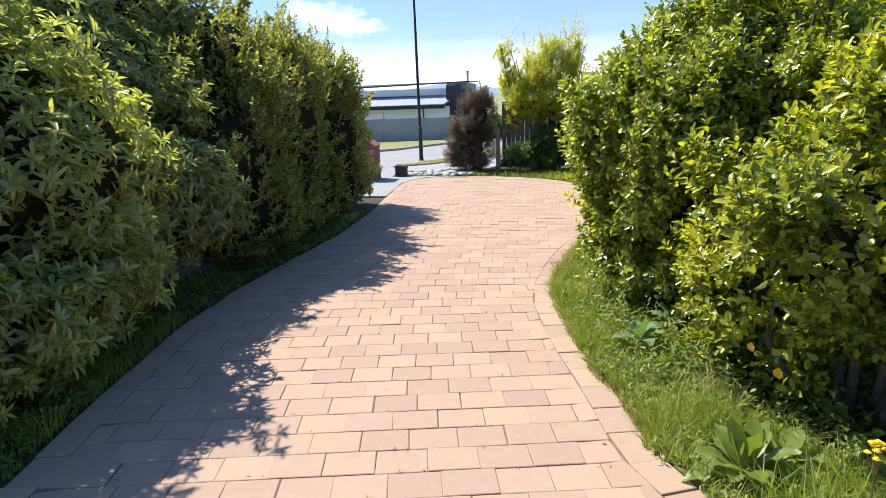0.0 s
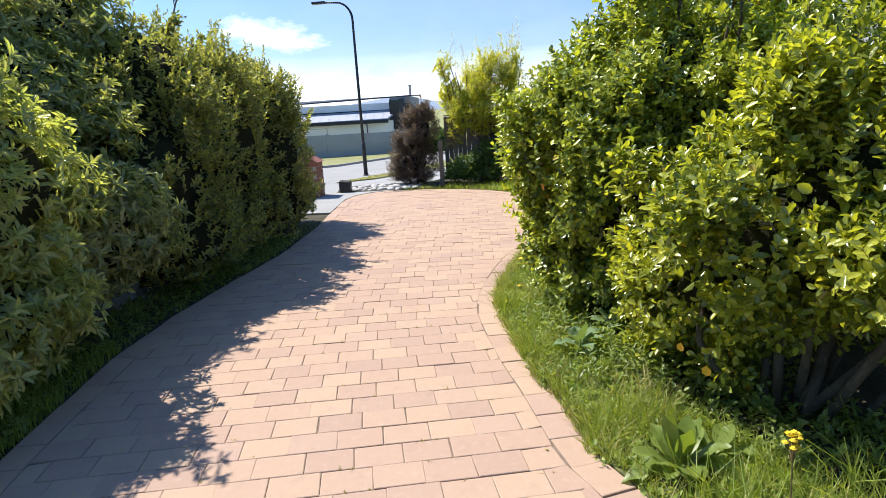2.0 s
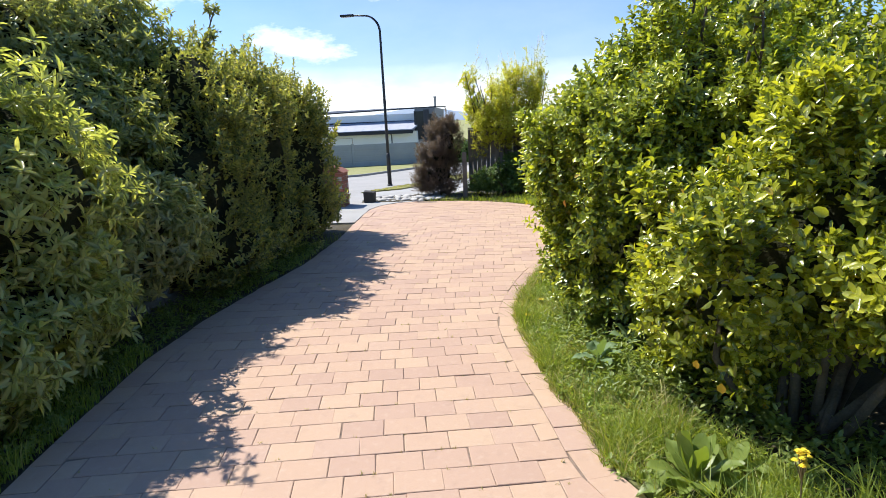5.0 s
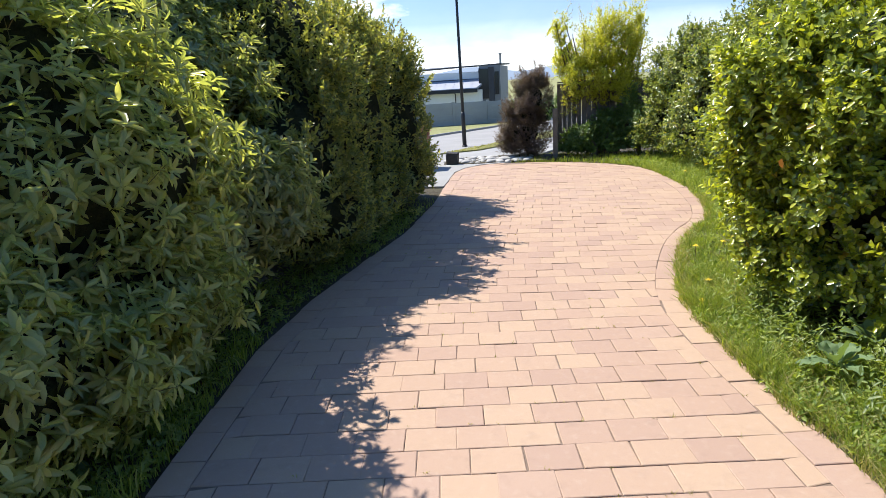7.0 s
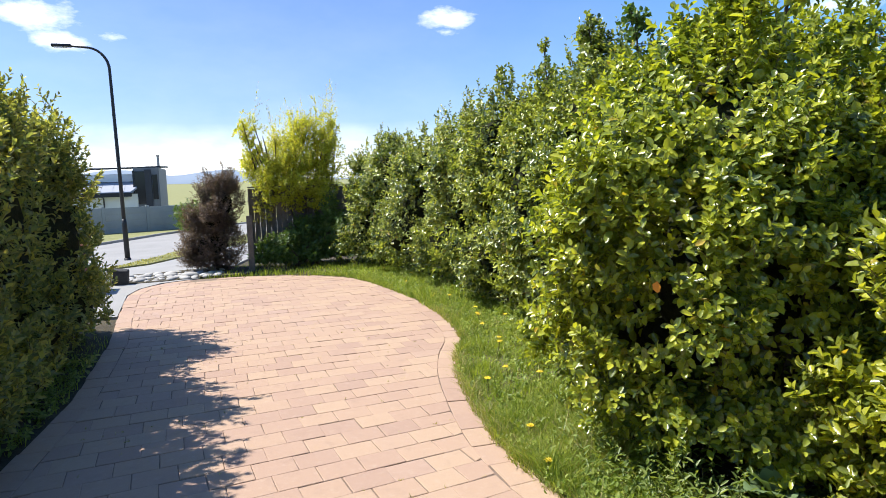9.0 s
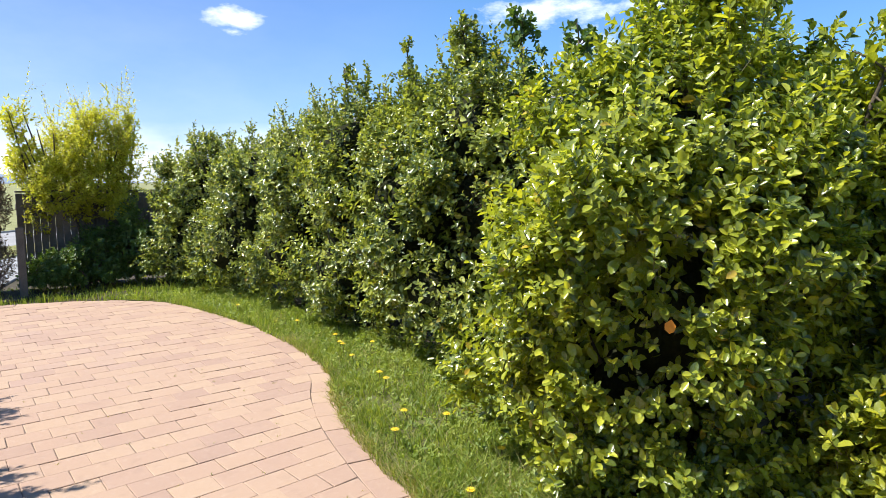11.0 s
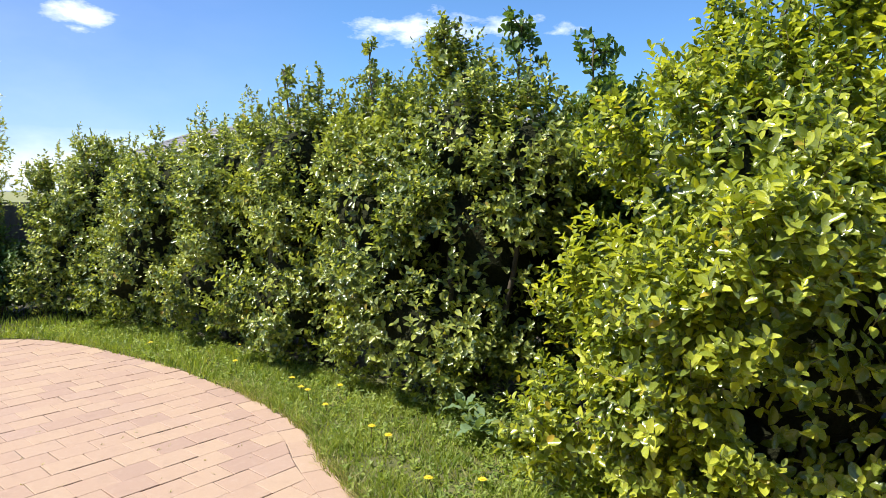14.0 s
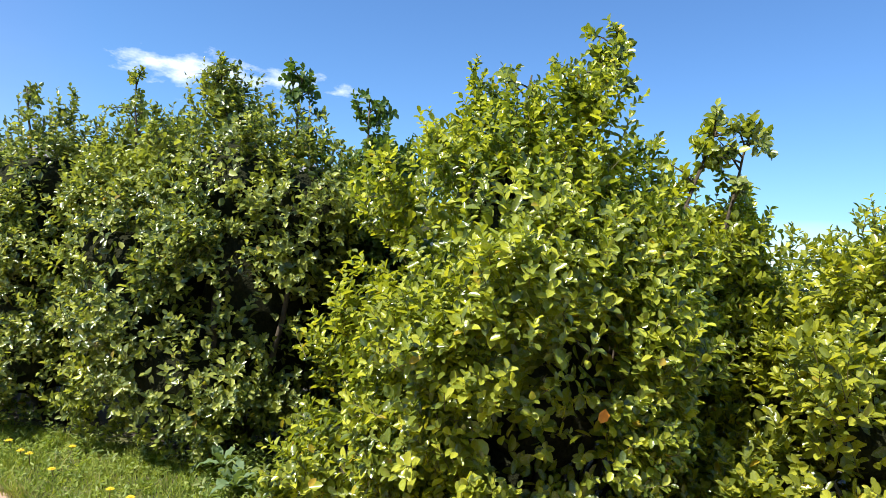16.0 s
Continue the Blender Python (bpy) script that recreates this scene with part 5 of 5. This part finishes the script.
broad_weed("dock_plant", "broad-leaved green weed at the corner of the paving", (*DOCK, 0.01), 26, 0.34, 0.105, "dock_leaf", 3, (15, 80))
broad_weed("dock_plant", "small broad-leaved weed beside the larger one", (1.62, 2.78, 0.01), 10, 0.28, 0.095, "dock_leaf", 4, (20, 70))
broad_weed("felted_weed", "pale grey-green felted weed under the bright shrub", (1.22, 3.95, 0.10), 11, 0.24, 0.10, "pale_leaf", 5, (10, 78))
broad_weed("felted_weed", "pale felted weed with broad leaves at the shrub's dark foot", (1.50, 4.20, 0.10), 13, 0.26, 0.12, "pale_leaf", 6, (15, 80))
broad_weed("felted_weed", "pale felted weed in the dark gap of the hedge", (1.98, 6.62, 0.12), 9, 0.22, 0.085, "pale_leaf", 7, (10, 75))
broad_weed("felted_weed", "pale felted weed in the dark gap of the hedge", (2.05, 6.78, 0.20), 7, 0.20, 0.08, "pale_leaf", 8, (10, 75))
broad_weed("felted_weed", "pale felted weed at the foot of the shaded hedge", (-2.30, 2.95, 0.02), 9, 0.22, 0.09, "pale_leaf", 9, (15, 75))


def flower(name, label, at, height, heads, spread, size, seed, group):
    rng = np.random.default_rng(seed)
    root = thing(name, label, "flower", group, "", at)
    bm = bmesh.new()
    top = Vector((rng.normal(0, 0.02), rng.normal(0, 0.02), height))
    tube(bm, [(0, 0, -0.02), top * 0.5 + Vector((0.008, 0, 0)), top], [0.004, 0.003, 0.0025], 5)
    spots = [top] if heads == 1 else [top + Vector((rng.normal(0, spread), rng.normal(0, spread), rng.uniform(-0.02, 0.03))) for _ in range(heads)]
    if heads > 1:
        for s in spots:
            tube(bm, [top * 0.88, s], [0.002, 0.0015], 4)
    part("stalk", bm, M["twig"], root)
    for s in spots:
        bm = bmesh.new()
        for ring, (m, r, lift) in enumerate(((13, size, 0.1), (9, size * 0.6, 0.35))):
            for k in range(m):
                a = 6.283 * k / m + ring * 0.2
                d = Vector((math.cos(a), math.sin(a), 0))
                e = Vector((-math.sin(a), math.cos(a), 0)) * r * 0.16
                z = Vector((0, 0, 0.004 * ring))
                bm.faces.new([bm.verts.new(s + q) for q in (z, z + d * r * 0.6 + e + Vector((0, 0, r * lift)), z + d * r + Vector((0, 0, r * lift * 1.2)), z + d * r * 0.6 - e + Vector((0, 0, r * lift)))])
        part("flower_head", bm, M["petal"], root, "yellow flower head")
    return root


for k, (x, y, z) in enumerate([(1.01, 6.14, 0.14), (2.05, 8.05, 0.10), (1.46, 6.95, 0.15), (1.87, 8.24, 0.10), (1.45, 6.21, 0.10), (1.32, 6.42, 0.09), (1.60, 7.2, 0.11), (1.78, 10.55, 0.1), (2.35, 10.35, 0.12),
                               (1.81, 8.09, 0.12), (1.73, 7.78, 0.1), (1.95, 8.43, 0.12), (0.83, 5.0, 0.08), (1.55, 4.43, 0.12), (0.92, 5.4, 0.08), (1.95, 9.3, 0.1), (2.1, 11.2, 0.1), (1.9, 12.0, 0.1), (2.2, 8.9, 0.12), (2.3, 9.7, 0.13), (1.35, 5.6, 0.12)]):
    flower("dandelion", "yellow dandelion flower standing in the grass", (x, y, 0), z, 1, 0, 0.028, 200 + k, "dandelions in the grass")
flower("ragwort", "yellow ragwort with clustered flower heads among long grass", (1.53, 1.97, 0), 0.56, 14, 0.014, 0.012, 300, "")


# ---------- paving ----------
ROW, LONG, GAP = 0.187, 0.230, 0.0048
ROW_START, JOINT_START = 2.782, -0.142


def row_slope(v):
    return float(np.interp(v, [-4, 2.7, 4.6, 7.4, 14], [0.20, 0.165, 0.13, 0.0, -0.02]))


def lay(u, v):
    return u, v + row_slope(v) * u


def block(corners, top=0.0, deep=0.035, inset=0.0035):
    """A paver with rounded-off edges from its four corners: vertices and faces."""
    c = np.array(corners)
    mid = c.mean(axis=0)
    d = mid - c
    ln = np.linalg.norm(d, axis=1, keepdims=True)
    inner = c + d / np.maximum(ln, 1e-6) * np.minimum(inset * 1.4, ln * 0.4)
    ring = lambda q, z: [(p[0], p[1], z) for p in q]
    v = ring(inner, top) + ring(c, top - 0.0025) + ring(c, top - deep)
    f = [(0, 1, 2, 3)] + [(4 + i, 4 + (i + 1) % 4, (i + 1) % 4, i) for i in range(4)] + [(8 + i, 8 + (i + 1) % 4, 4 + (i + 1) % 4, 4 + i) for i in range(4)]
    return v, f


def build_paving():
    rng = np.random.default_rng(3)
    # sand bed
    ys = np.arange(-4.0, 13.01, 0.1)
    verts, faces = [], []
    for y in ys:
        verts += [(smooth_edge(LEFT_EDGE, y) + 0.004, y, -0.0055), (smooth_edge(RIGHT_EDGE, y) - 0.004, y, -0.0055)]
    for k in range(len(ys) - 1):
        faces.append((2 * k, 2 * k + 1, 2 * k + 3, 2 * k + 2))
    bed = new("pavement", array_mesh("pavement", verts, faces, M["joint"]))
    tagged(bed, "curving driveway of pink terracotta pavers in running bond", "paved driveway", "", "structure")
    blocks = []
    # field
    for r in range(-38, 62):
        v0, v1 = ROW_START + (r - 1) * ROW + GAP / 2, ROW_START + r * ROW - GAP / 2
        vm = (v0 + v1) / 2
        off = JOINT_START + (0.45 if r % 2 else 0.0) * LONG + 0.012 * math.sin(r * 1.7)
        pieces = []
        for k in range(-11, 11):
            u0, u1 = k * LONG + off + GAP * 0.32, (k + 1) * LONG + off - GAP * 0.32
            u0, u1 = u0 + rng.normal(0, 0.0016), u1 + rng.normal(0, 0.0016)
            s = row_slope(vm)
            quad = [lay(u0 + s * ROW / 2, v0), lay(u1 + s * ROW / 2, v0), lay(u1 - s * ROW / 2, v1), lay(u0 - s * ROW / 2, v1)]
            out = []
            for x, y in quad:
                if y > 12.88 or y < -3.95:
                    out = None
                    break
                lo, hi = field_left(y) + GAP / 2, field_right(y) - GAP / 2
                out.append((min(max(x, lo), hi), y))
            if out is None:
                continue
            w0, w1 = out[1][0] - out[0][0], out[2][0] - out[3][0]
            if w0 + w1 < 0.10 or min(w0, w1) < 0.02:
                continue
            pieces.append(out)
        if pieces:
            for x in (0, 3):
                y = pieces[0][x][1]
                pieces[0][x] = (field_left(y) + GAP / 2, y)
            for x in (1, 2):
                y = pieces[-1][x][1]
                pieces[-1][x] = (field_right(y) - GAP / 2, y)
        blocks += [([(x + rng.normal(0, 0.0013), y + rng.normal(0, 0.0013)) for x, y in p], rng.normal(0, 0.0014)) for p in pieces]
    # border course along both edges
    for rows, side in ((LEFT_EDGE, 1), (RIGHT_EDGE, -1)):
        line = [Vector((smooth_edge(rows, y), y)) for y in np.arange(-3.9, 12.98, 0.03)]
        run, last, q = 0.0, line[0], [line[0]]
        for p in line[1:]:
            run += (p - last).length
            last = p
            if run >= LONG:
                q.append(p)
                run = 0.0
        q.append(line[-1])
        inner = []
        for k, p in enumerate(q):
            t = (q[min(k + 1, len(q) - 1)] - q[max(k - 1, 0)]).normalized()
            inner.append(p + Vector((t.y, -t.x)) * side * (STRIP - GAP / 2))
        for k in range(len(q) - 1):
            t = (q[k + 1] - q[k])
            g = t.normalized() * GAP / 2
            quad = [q[k] + g, q[k + 1] - g, inner[k + 1] - g, inner[k] + g]
            if side == 1:
                quad = [quad[0], quad[3], quad[2], quad[1]]
            jag = rng.normal(0, 0.004)
            blocks.append(([(a.x + jag, a.y) for a in quad], rng.normal(0, 0.0018)))
    blocks.sort(key=lambda b: abs(np.mean([c[1] for c in b[0]]) - 4.2) + 0.3 * abs(np.mean([c[0] for c in b[0]])))
    for quad, z in blocks[:300]:
        v, f = block(quad, z)
        m = Vector((*np.mean([c for c in quad], axis=0), 0.0))
        me = array_mesh("paver", [Vector(p) - m for p in v], f, M["paver"])
        ob = new("paver", me)
        ob.parent = bed
        ob.location = m
    verts, faces = [], []
    for quad, z in blocks[300:]:
        v, f = block(quad, z)
        n = len(verts)
        verts += v
        faces += [tuple(n + i for i in q) for q in f]
    rest = new("pavers", array_mesh("pavers", verts, faces, M["paver_far"]))
    rest.parent = bed
    tagged(rest, "pink terracotta pavers further along the drive", "", "", "stuff")


build_paving()


joint_tufts()
